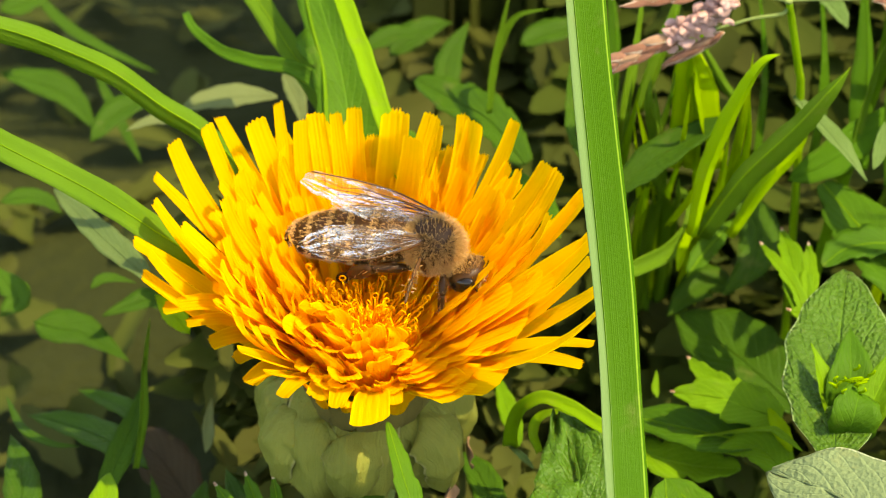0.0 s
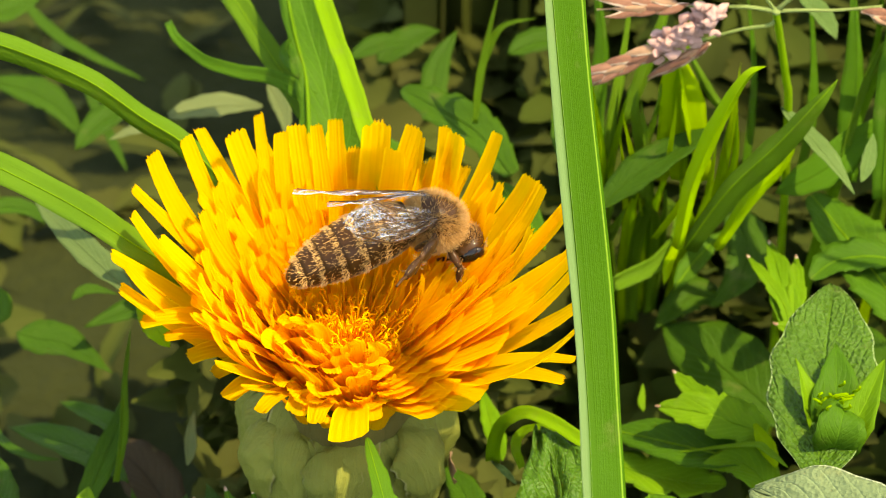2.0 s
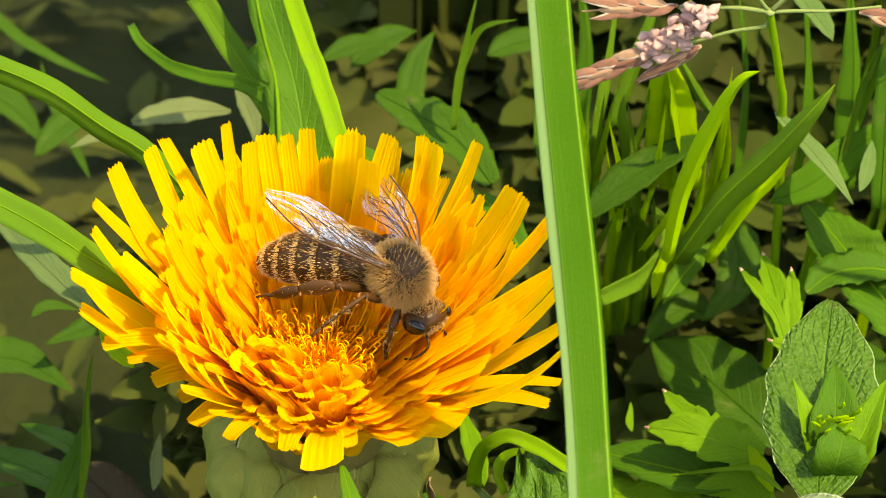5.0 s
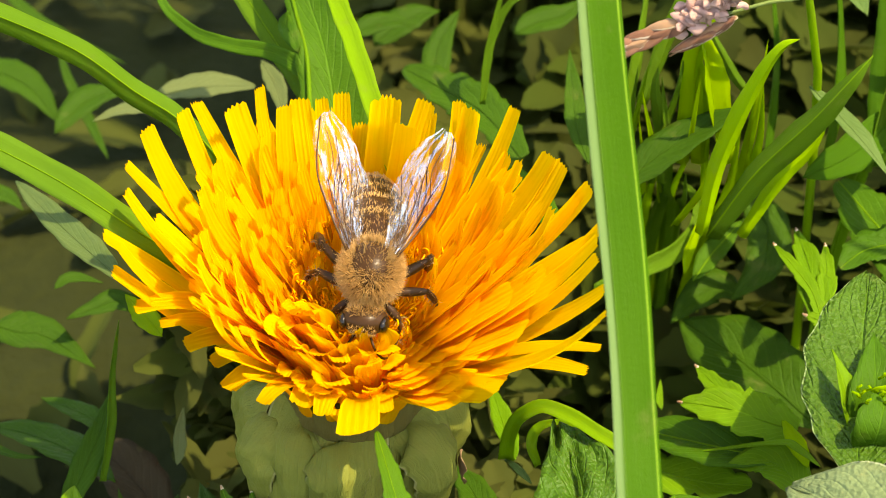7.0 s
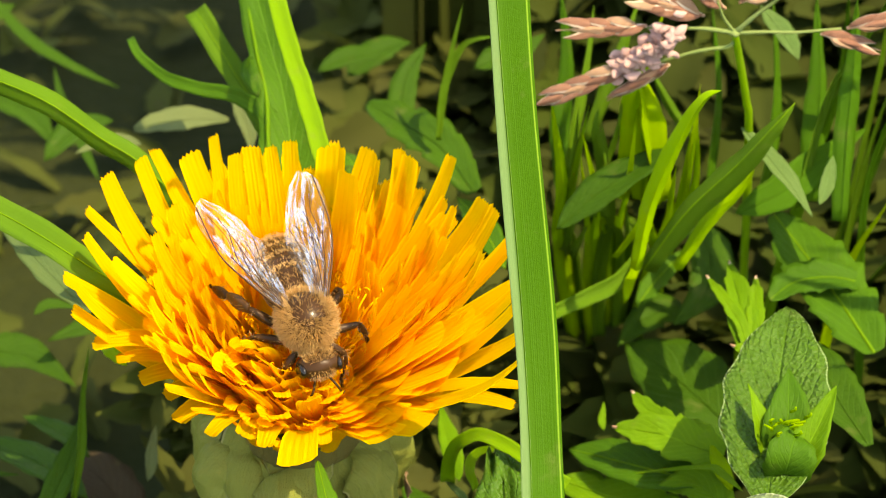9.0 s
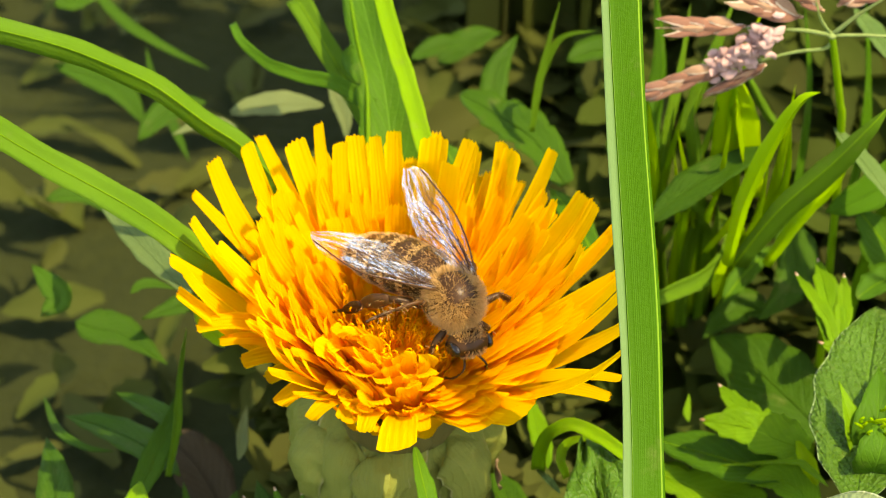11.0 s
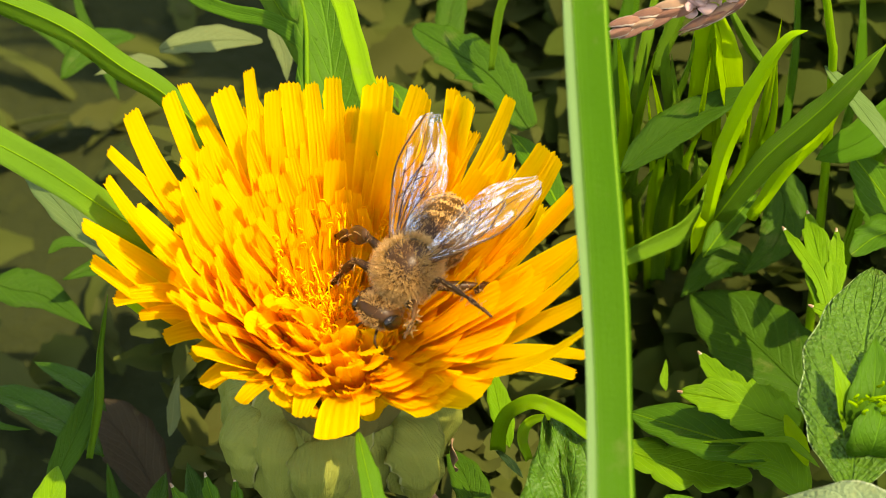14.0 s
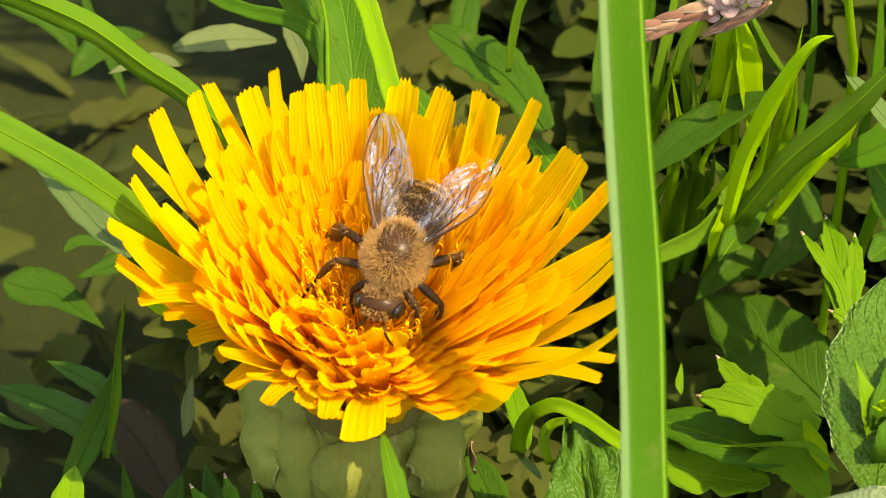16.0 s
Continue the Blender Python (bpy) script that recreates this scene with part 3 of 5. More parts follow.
def build_dandelion():
    bloom = empty("dandelion", "open golden-yellow dandelion bloom on a green stem", "flower")
    rng = random.Random(11)
    part("stem", tube([(0.5, 1.5, -1), (0.2, 0.8, 18), (0.6, 0.2, 34), (1, 0, 45)], lambda v: 2.0 + 0.5 * v, 16, 14), STEM, bloom)
    floor = egg((5.8, 5.5, 3.4), MIDDLE + Vector((0, 0, -0.4)), 20, 28, 0.12, 4)
    for vert in floor.verts:
        vert.co.z = max(vert.co.z, 49.2)
    part("disc", floor, STYLE, bloom, "orange floor of packed florets")
    part("receptacle", egg((4.6, 4.6, 3.0), MIDDLE - Vector((0, 0, 2.2))), BRACT_INNER, bloom)
    # outer florets
    for k, (az, r, z) in enumerate(RIM_BACK + RIM_FRONT):
        a = radians(az)
        out = Vector((math.cos(a), math.sin(a), 0))
        tip = Vector((0, 0, z)) + out * r
        base = MIDDLE + Vector((0, 0, -0.6)) + ((tip - MIDDLE) * Vector((1, 1, 0))).normalized() * 4.2
        droop = z < 57
        bm = petal_mesh(base, tip, 0.1 if not droop else -0.08 if az > -60 else -0.16, rng.uniform(0.85, 1.3) * (0.78 if 80 < az < 120 else 1.0) * (0.8 if droop and az > -60 else 1.0), (-out.x, -out.y, 1.0), seed=k, roll=rng.uniform(0.0, 0.25), hook=(0.12 if az > -60 else 0.4) if droop else rng.uniform(-0.15, 0.1), narrow=0.5 if droop else 0.7, pinch=-0.5 if az == -83 else None)
        part("petal", bm, PETAL, bloom)
    tongues = []
    for v in range(6):
        bm = petal_mesh((0, 0, 0), (10, 0, 0), rng.uniform(-0.1, 0.04), 0.95, (0, 0, 1), seed=300 + v, n=9, tooth=0.14, roll=rng.uniform(0.1, 0.35), hook=rng.uniform(-0.1, 0.35), blunt=0.75)
        tongues.append(bm_mesh("petal", bm, PETAL_TONGUE))
    flats = []
    for v in range(6):
        bm = petal_mesh((0, 0, 0), (10, 0, 0), rng.uniform(-0.06, 0.04), 1.4, (0, 0, 1), seed=320 + v, n=9, tooth=0.16, roll=rng.uniform(0.0, 0.03), hook=rng.uniform(-0.03, 0.06), blunt=0.3, wring=0.03, lip=0.04, pinch=0.1)
        flats.append(bm_mesh("petal", bm, PETAL))
    # inner rings: count, share of the rim's distance, height of the tips behind and before, half width, material
    rings = ((44, 0.93, 60.2, 51.6, 1.05, PETAL), (48, 0.85, 59.1, 52.4, 0.96, PETAL), (50, 0.76, 58.1, 53.0, 0.9, PETAL), (48, 0.67, 57.3, 53.7, 0.84, PETAL),
             (46, 0.57, 56.5, 54.1, 0.74, PETAL), (42, 0.49, 55.9, 54.2, 0.72, PETAL_INNER), (30, 0.38, 55.1, 54.0, 0.6, PETAL_INNER),
             (20, 0.27, 54.3, 53.6, 0.48, PETAL_INNER), (10, 0.15, 53.4, 53.0, 0.4, PETAL_INNER))
    for ring, (count, reach, high, low, half, material) in enumerate(rings):
        kinds = []
        for v in range(6):
            bm = petal_mesh((0, 0, 0), (10, 0, 0), rng.uniform(-0.02, 0.1), half, (0, 0, 1), seed=ring * 10 + v, n=8, roll=rng.uniform(0.02, 0.3), hook=rng.uniform(-0.35, 0.15))
            kinds.append(part("petal", bm, material, bloom))
        for k in range(count):
            az = 360 * (k + 0.5 * (ring % 2) + rng.uniform(-0.38, 0.38)) / count
            r, _ = rim(az)
            blend = 0.5 + 0.5 * math.sin(radians(az))
            sideways = abs(math.cos(radians(az)))
            z = low + (high - low) * min(1.0, blend ** 0.8 + 0.3 * sideways) + rng.gauss(0, 0.4)
            r, wide = r * reach * rng.uniform(0.87, 1.06), 1.0
            turned = (az + 180) % 360 - 180
            upright = (-128, -132, -138, -146, -152, -158, -140, -128, -128)[ring] < turned < -58
            if upright:
                # before the disc short tongues stand upright
                r, z = (7.6, 7.2, 7.2, 6.6, 5.9, 5.2, 4.4, 3.4, 2.0)[ring] * rng.uniform(0.88, 1.12), (51.9, 52.9, 54.2, 55.0, 55.7, 56.2, 56.2, 55.0, 54.0)[ring] + rng.gauss(0, 0.6)
                if ring > 4 and turned > -108 or ring > 6:
                    continue
            elif -58 <= turned < -8:
                # on the sunny side they lie flat over one another
                z, wide = 50.7 + 0.2 * (r - 4) + 1.0 * max(0, min(1, (-turned - 25) / 20)) + 0.07 * ring + rng.gauss(0, 0.05) + 6.5 * (max(0, turned + 34) / 26) ** 1.3 * reach, 1.15
            out = Vector((math.cos(radians(az)), math.sin(radians(az)), 0))
            base = MIDDLE + out * (4.1 - ring * 0.42)
            if upright:
                base = MIDDLE * Vector((1, 1, 0)) + out * max(0.6, r - rng.uniform(1.2, 2.0)) + Vector((0, 0, z - rng.uniform(3.2, 4.0)))
            tip = Vector((0.4, 0, z)) + out * r
            broad = ring < 6 and -60 <= turned < -5
            x = (tip - base)
            y = Vector((0, 0, 1)).cross(out)
            y = (Matrix.Rotation(rng.gauss(0, 0.03 if broad else 0.3 if upright else 0.16), 3, x.normalized()) @ (y - x * (y.dot(x) / x.dot(x)))).normalized()
            stretch = x.length / 10
            turn = Matrix((x.normalized(), y, x.normalized().cross(y))).transposed().to_4x4()
            if k < 6:
                ob = kinds[k]
            else:
                ob = new("petal", rng.choice(tongues) if upright else rng.choice(flats) if broad else kinds[rng.randrange(6)].data)
                ob.parent = bloom
            ob.matrix_basis = Matrix.Translation(base * U) @ turn @ Matrix.Diagonal((stretch, wide * rng.uniform(0.7, 1.15), 1, 1))
    # the youngest florets, short and upright in the middle
    buds = [bm_mesh("petal", petal_mesh((0, 0, 0), (10, 0, 0), rng.uniform(-0.05, 0.05), 0.5, (0, 0, 1), seed=340 + v, n=6, tooth=0.1, roll=0.5, hook=rng.uniform(-0.4, 0.1), blunt=0.6), PETAL_INNER) for v in range(4)]
    for k in range(130):
        a, d = 2.4 * k, 5.6 * ((k + 0.5) / 130) ** 0.5
        out = Vector((math.cos(a), math.sin(a), 0))
        base = MIDDLE + out * d * 0.7 + Vector((0, 0, 0.3))
        tip = base + Vector((0, 0, 2.7 + 0.2 * d + rng.gauss(0, 0.3))) + out * (0.3 + 0.22 * d) + Vector((rng.gauss(0, 0.3), rng.gauss(0, 0.3), 0))
        x = tip - base
        y = Vector((0, 0, 1)).cross(out)
        y = (y - x * (y.dot(x) / x.dot(x))).normalized()
        ob = new("petal", buds[k % 4])
        ob.parent = bloom
        ob.matrix_basis = Matrix.Translation(base * U) @ Matrix((x.normalized(), y, x.normalized().cross(y))).transposed().to_4x4() @ Matrix.Diagonal((x.length / 10, rng.uniform(0.5, 0.7), 0.7, 1))
    # styles: thin orange rods that end in two curls
    bm = bmesh.new()
    for k in range(170):
        az = rng.uniform(-3.1, 3.1)
        d = (4.6 + 3.6 * max(0, math.sin(az + 0.3))) * rng.random() ** 0.55
        out = Vector((math.cos(az), math.sin(az), 0))
        foot = MIDDLE + out * d * 0.65 + Vector((0, 0, 3.2))
        height = 1.3 + (0.2 + 0.08 * math.sin(az)) * d + rng.uniform(-0.8, 0.8)
        top = foot + Vector((0, 0, height)) + out * d * 0.4
        tube([foot, foot.lerp(top, 0.5) + Vector((rng.gauss(0, 0.15), rng.gauss(0, 0.15), 0)), top], 0.075, 3, 4, 0.9, bm)
        turn = Matrix.Rotation(rng.uniform(0, 6.28), 3, "Z")
        for sign in (1, -1):
            curl = [top + turn @ Vector((sign * 0.24 * math.sin(q), 0, 0.08 + 0.24 * (1 - math.cos(q)))) for q in (0, 0.9, 1.8, 2.8, 3.9, 5.0)]
            tube(curl, 0.055, 7, 3, 0.8, bm)
    part("style", bm, STYLE, bloom, "thin orange curled styles in the middle", kind="stuff")
    # the involucre: upright inner bracts and outer ones folded down
    for k in range(16):
        az = 2 * math.pi * k / 16
        out = Vector((math.cos(az), math.sin(az), 0))
        c = MIDDLE
        ctrl = [c + out * 2.6 - Vector((0, 0, 6.5)), c + out * 4.9 - Vector((0, 0, 4.2)), c + out * 5.3 - Vector((0, 0, 1.5)), c + out * 5.8 + Vector((0, 0, 1.6))]
        part("inner_bract", ribbon(ctrl, 1.15, out, lance_profile, 10, 4, -0.25, 0.02, seed=k), BRACT_INNER, bloom)
    rng = random.Random(5)
    for k in range(28):
        az = 2 * math.pi * (k + (0.4 if k < 14 else 0.9)) / 14 + rng.uniform(-0.1, 0.1)
        out = Vector((math.cos(az), math.sin(az), 0))
        c = MIDDLE + Vector((-1.1, 0.3, 0.2))
        big, drop = rng.uniform(0.93, 1.05) * (1.16 if k in (0, 12, 13) else 1.0), rng.uniform(0.9, 1.1)
        big *= (0.9 if k % 2 else 1.0) * (1.0 if k < 14 else 0.9)
        skew = out.cross(Vector((0, 0, 1))) * rng.uniform(-0.9, 0.9)
        ctrl = [c + out * 3.0 - Vector((0, 0, 6.2)), c + out * 5.2 * big - Vector((0, 0, 3.9)), c + out * 7.3 * big - Vector((0, 0, 4.9)) + skew * 0.2,
                c + out * 8.0 * big - Vector((0, 0, 7.8 * drop)) + skew * 0.6, c + out * 7.1 * big - Vector((0, 0, 11.2 * drop)) + skew * 1.2]
        flap = part("outer_bract", ribbon(ctrl, rng.uniform(2.15, 2.6), out + Vector((0, 0, 0.5)) + out.cross(Vector((0, 0, 1))) * rng.uniform(-0.3, 0.3), bract_profile, 24, 12, -0.05, 0.07, seed=k + 40, thick=0.3, curl=-0.62, ripple=0.16), BRACT, bloom)
        if k in (0, 12, 13):
            tip = ctrl[-1]
            part("tip", ribbon([tip + Vector((0, 0, 1.6)) + out * 0.35, tip + out * 0.3 - Vector((0, 0, 0.3)), tip - Vector((0, 0, 1.9)) + out * 0.7], 0.75, out, lance_profile, 8, 4, 0.3, 0.25, seed=k), BRACT_TIP, flap, "dry brown tip")
    return bloom


build_dandelion()


# ---- grass blades and leaves ----
def blade(name, ctrl, half, up, material, label, category="grass", group="", **shape):
    ob = part(name, ribbon(ctrl, half, up, **shape), material, None, label, category=category, group=group)
    if category == "grass" and half > 0.8:
        lift = Vector(up).normalized() * 0.05
        part("midrib", tube([Vector(p) + lift for p in ctrl], 0.07, shape.get("n", 22), 5, 0.5), GRASS_LIT if material is GRASS else material, ob)
    if category == "leaf" and half > 0.75:
        part("midrib", tube(ctrl, 0.05 + 0.035 * half, shape.get("n", 22), 6, 0.35), LEAF_LIGHT if material is LEAF else material, ob)
    return ob


def build_near_blade():
    """The broad upright blade before the flower, folded along its rib. Its origin is at its foot."""
    foot = Vector((24.6, -108.1, -1.0))
    ctrl = [Vector(p) - foot for p in ((24.6, -108.1, -1.0), (23.5, -92.1, 11.1), (22.3, -76.0, 23.2), (21.2, -60.0, 35.3), (20.1, -43.9, 47.4), (19.0, -27.8, 59.5), (18.7, -21.4, 64.0), (18.0, -13.4, 70.3), (16.6, -2.2, 80.5), (15.6, 7.6, 89.0))]
    ob = part("grass_blade", ribbon(ctrl, 1.42, (0.45, -1, 0.5), band_profile, 60, 10, 0.4, 0.02, seed=3, thick=0.14, rib=-0.46), BLADE, None,
              "broad fresh green upright grass blade before the flower", at=foot, category="grass")
    aside = (ctrl[-1] - ctrl[0]).cross(Vector((0.45, -1, 0.5))).normalized() * -0.65
    part("rib", tube([p + aside + Vector((0.02, -0.05, 0.02)) for p in ctrl], 0.05, 60, 6), BLADE, ob)
    return ob


build_near_blade()

# blades beside and behind the bloom
blade("grass_blade", ((-6.6, 6.0, 53.6), (-8.6, 11.0, 57.2), (-11.7, 14.7, 58.3), (-14.8, 15.6, 60.1), (-18.5, 15.6, 63.5), (-22.5, 14.8, 66.5), (-26.5, 13.6, 69.2), (-33.5, 12.5, 72.0)), 0.98, (0.1, -0.75, 0.65), GRASS, "arching folded green grass blade beside the bloom", seed=4, profile=lambda v: 0.85 + 0.2 * v, fold=-0.75, n=34, crease=True)
blade("grass_blade", ((-6.8, 3.5, 51.6), (-13.4, 3.6, 56.5), (-19.4, 4.6, 60.7), (-26.1, 5.3, 64.7), (-32.7, 5.5, 69.6)), 1.18, (0.15, -0.5, 0.85), GRASS, "flat ribbed green grass blade passing under the petals", seed=5, profile=band_profile, fold=0.12)
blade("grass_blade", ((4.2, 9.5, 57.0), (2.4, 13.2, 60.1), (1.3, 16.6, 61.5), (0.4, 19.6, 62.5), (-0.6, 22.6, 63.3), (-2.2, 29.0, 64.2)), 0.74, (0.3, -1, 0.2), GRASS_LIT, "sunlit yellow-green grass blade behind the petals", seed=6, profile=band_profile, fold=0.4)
blade("grass_blade", ((0.1, 23.9, 47.9), (-2.6, 26.8, 51.4), (-5.4, 31.1, 53.3), (-9.3, 37.2, 55.9)), 0.95, (0.3, -1, 0.2), GRASS, "green grass blade behind a jagged leaf", seed=7, profile=band_profile, fold=0.3)


def build_jagged_leaf():
    """A dandelion leaf that stands behind the bloom, with a long hooked side lobe."""
    leaf = part("dandelion_leaf", ribbon(((-0.4, 18.9, 51.3), (-0.8, 22.6, 54.1), (-1.6, 26.8, 56.0), (-2.8, 30.7, 57.5), (-4.5, 36.7, 60.0)), 3.0, (0.1, -1, 0.3), lambda v: 0.95 - 0.45 * v, 26, 8, 0.3, 0.1, seed=8), LEAF, None,
                "jagged green dandelion leaf standing behind the bloom", category="leaf")
    part("lobe", ribbon(((-2.3, 24.5, 54.9), (-5.2, 26.4, 55.6), (-8.5, 27.7, 55.4), (-11.2, 29.0, 55.5), (-13.4, 30.9, 56.2), (-14.2, 32.6, 56.6)), 0.58, (0, -0.8, 0.6), lambda v: 1.25 - 0.75 * v, 20, 6, 0.2, 0.15, seed=9), LEAF, leaf)
    part("lobe", ribbon(((-3.4, 25.7, 56.2), (-4.1, 27.4, 56.7), (-4.5, 28.8, 56.8), (-4.1, 29.4, 57.5)), 0.7, (0, -0.8, 0.6), lance_profile, 10, 4, 0.2, 0.1, seed=10), LEAF, leaf)
    part("midrib", tube(((-2.5, 20.0, 53.3), (-2.6, 22.4, 54.8), (-2.9, 26.0, 56.0), (-3.8, 29.7, 57.2), (-5.0, 35.3, 59.3)), 0.2, 18, 6, 0.7), LEAF_LIGHT, leaf, "pale raised midrib")


build_jagged_leaf()

# the clump of young grass behind the near blade
CLUMP = "young grass clump"  # things that belong together
for k, (ctrl, half, mat) in enumerate((
        (((26.4, 14.7, 47.8), (27.3, 15.5, 53.5), (29.2, 15.6, 59.8), (30.9, 15.4, 64.1), (32.3, 15.2, 65.5)), 0.68, GRASS_FOLDED),
        (((27.1, 17.7, 45.3), (30.2, 17.6, 51.3), (33.9, 17.7, 56.0), (36.6, 18.1, 59.6), (38.3, 19.3, 61.1)), 1.05, GRASS),
        (((29.7, 18.5, 44.6), (32.2, 19.6, 49.0), (34.4, 20.3, 51.3), (35.6, 20.6, 53.3)), 0.6, GRASS_FOLDED),
        (((24.2, 24.2, 45.2), (23.9, 25.4, 49.6), (23.3, 25.5, 52.9), (23.4, 26.0, 55.0)), 0.55, GRASS),
        (((23.1, 24.2, 45.2), (24.1, 25.6, 50.0), (24.9, 25.8, 53.3), (25.3, 26.3, 55.3)), 0.45, GRASS),
        (((25.6, 24.4, 46.9), (26.2, 25.7, 51.6), (26.3, 26.5, 55.6), (27.6, 27.2, 59.6), (28.4, 28.5, 62.6)), 0.95, GRASS_YELLOW),
        (((28.7, 23.6, 47.5), (27.6, 25.2, 52.6), (27.1, 26.5, 55.6), (26.2, 28.0, 57.3)), 1.15, GRASS_YELLOW),
        (((26.9, 24.4, 46.9), (26.9, 25.4, 51.3), (26.6, 26.4, 54.0), (25.8, 28.0, 55.9)), 0.85, GRASS_YELLOW),
        (((20.8, 27.1, 47.0), (21.6, 29.6, 51.5), (22.4, 32.3, 54.7), (23.1, 35.2, 58.2)), 0.65, GRASS),
        (((22.8, 30.5, 47.9), (24.4, 32.4, 51.7), (25.7, 34.0, 55.2), (26.8, 36.3, 58.0)), 0.7, GRASS),
        (((24.7, 19.9, 44.7), (26.8, 19.6, 49.0), (27.9, 20.6, 51.7), (28.5, 21.9, 53.2)), 0.5, GRASS_YELLOW),
        (((31.2, 30.8, 48.3), (29.7, 31.2, 50.3), (28.5, 31.7, 52.5), (27.5, 33.1, 54.1)), 0.4, GRASS),
        (((36.7, 27.5, 44.4), (37.6, 30.8, 48.3), (37.9, 33.8, 51.8), (37.7, 38.0, 56.8)), 0.7, GRASS_DARK),
        (((40.9, 25.9, 45.6), (41.2, 29.2, 49.5), (41.4, 32.5, 53.4), (41.1, 36.6, 58.3)), 1.1, GRASS_DARK),
        (((39.3, 22.5, 47.8), (40.6, 25.5, 52.9), (42.0, 27.4, 56.7), (44.1, 29.4, 59.1)), 0.45, GRASS),
        (((42.5, 18.8, 49.6), (42.9, 23.2, 54.8), (43.4, 26.9, 59.2), (43.6, 30.1, 63.0)), 0.9, GRASS_DARK),
        (((32.4, 29.7, 40.8), (33.1, 33.6, 45.5), (33.4, 37.0, 49.4), (32.9, 41.2, 54.5)), 0.5, GRASS_DARK),
        (((21.0, 32.1, 40.6), (20.7, 35.8, 44.9), (21.2, 39.2, 48.9), (20.5, 43.2, 53.6)), 0.9, GRASS_DARK))):
    up = ((0.0, -1.0, 0.1), (-0.47, -0.78, 0.41), (-0.26, -0.88, 0.39))[k] if k < 3 else (0.25, -0.95, 0.15) if k % 2 else (0.7, -0.75, 0.4)
    blade("grass_blade", ctrl, half, up, mat, "narrow young grass blade in a sunlit clump", group=CLUMP, seed=20 + k, fold=-1.2 if k < 3 else (-0.65 if k % 2 else 0.6), n=18, crease=True, twist=0 if k < 3 else (k * 37) % 50 - 25)

rng = random.Random(77)
for k in range(18):
    foot = Vector((rng.uniform(21, 30), rng.uniform(27, 32), rng.uniform(28, 33)))
    tip = Vector((foot.x + rng.uniform(-1.5, 2), rng.uniform(22, 26), rng.uniform(46, 59)))
    knee = foot.lerp(tip, 0.6) + Vector((rng.uniform(-0.8, 0.8), -0.8, 1.0))
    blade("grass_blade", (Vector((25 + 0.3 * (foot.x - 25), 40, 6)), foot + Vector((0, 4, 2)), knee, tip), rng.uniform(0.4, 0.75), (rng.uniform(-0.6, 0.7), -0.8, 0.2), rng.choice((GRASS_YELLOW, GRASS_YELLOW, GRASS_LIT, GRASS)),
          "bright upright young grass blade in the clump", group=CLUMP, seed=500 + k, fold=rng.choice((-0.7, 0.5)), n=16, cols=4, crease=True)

rng = random.Random(91)
for k in range(34):
    foot = Vector((rng.uniform(38, 70), rng.uniform(14, 46), rng.uniform(18, 30)))
    tip = foot + Vector((rng.uniform(-7, 12), rng.uniform(-9, 3), rng.uniform(24, 40)))
    knee = foot.lerp(tip, 0.55) + Vector((rng.uniform(-2.5, 1.5), 0, 2.5))
    if tip.x > 41:
        blade("grass_blade", (foot - Vector((0, 0, 16)), foot, knee, tip), rng.uniform(0.45, 1.0), (0.7, -0.75, 0.4), rng.choice((GRASS, GRASS_YELLOW, GRASS, GRASS_DARK)),
              "narrow green grass blade at the edge of the clump", group=CLUMP, seed=400 + k, fold=0.35, n=16, cols=4, twist=rng.uniform(-30, 30))

blade("weed_leaf", ((20.2, 20.9, 46.7), (23.3, 22.6, 48.9), (27.0, 23.8, 50.9), (30.1, 24.1, 52.6)), 1.55, (0.1, -0.2, 1), LEAF_SHADE, "broad shaded green leaf under the grass clump", "leaf", seed=50, profile=lance_profile)
blade("weed_leaf", ((34.8, 25.3, 53.7), (36.6, 22.1, 53.6), (38.3, 18.6, 53.5), (39.9, 15.6, 52.8)), 1.0, (0.4, -0.2, 1), LEAF_PALE, "pale grey-green drooping leaf in the grass", "leaf", seed=51, profile=lance_profile)
blade("weed_leaf", ((34.4, 21.3, 48.2), (37.8, 22.4, 49.3), (41.1, 24.6, 50.8), (44.9, 27.1, 52.3)), 1.5, (0.0, -0.6, 0.8), GRASS_DARK, "wide green leaf lying in the grass clump", "leaf", seed=52, profile=lance_profile, fold=0.35)
blade("weed_leaf", ((36.7, 37.3, 56.7), (37.9, 34.5, 56.7), (38.8, 32.1, 56.8), (39.4, 30.6, 56.4)), 1.0, (0.2, -0.2, 1), LEAF_PALE, "pale leaf tip above the grass", "leaf", seed=53, profile=lance_profile)
blade("weed_leaf", ((40.5, 17.0, 52.8), (41.1, 18.7, 53.2), (41.5, 20.3, 53.6), (41.8, 21.6, 54.0)), 0.6, (0.4, -0.2, 1), LEAF_PALE, "small pale leaf in the grass", "leaf", seed=54, profile=lance_profile)
blade("curled_leaf", ((18.8, 15.9, 41.5), (21.6, 18.3, 41.2), (24.5, 20.6, 40.9), (26.4, 23.1, 40.8), (27.1, 25.1, 41.6), (26.6, 26.1, 42.8), (25.8, 26.7, 43.4)), 0.75, (0.3, -0.8, 0.6), GRASS, "thin green leaf curling up at its tip", "leaf", seed=55, profile=grass_profile, n=26, fold=0.4)
blade("weed_leaf", ((25.7, 18.7, 40.8), (26.0, 20.3, 41.3), (26.6, 22.0, 41.7), (27.0, 23.5, 42.2)), 0.5, (0.4, -0.8, 0.4), GRASS_YELLOW, "small bright bud leaf beside the curled leaf", "leaf", seed=56, profile=lance_profile)
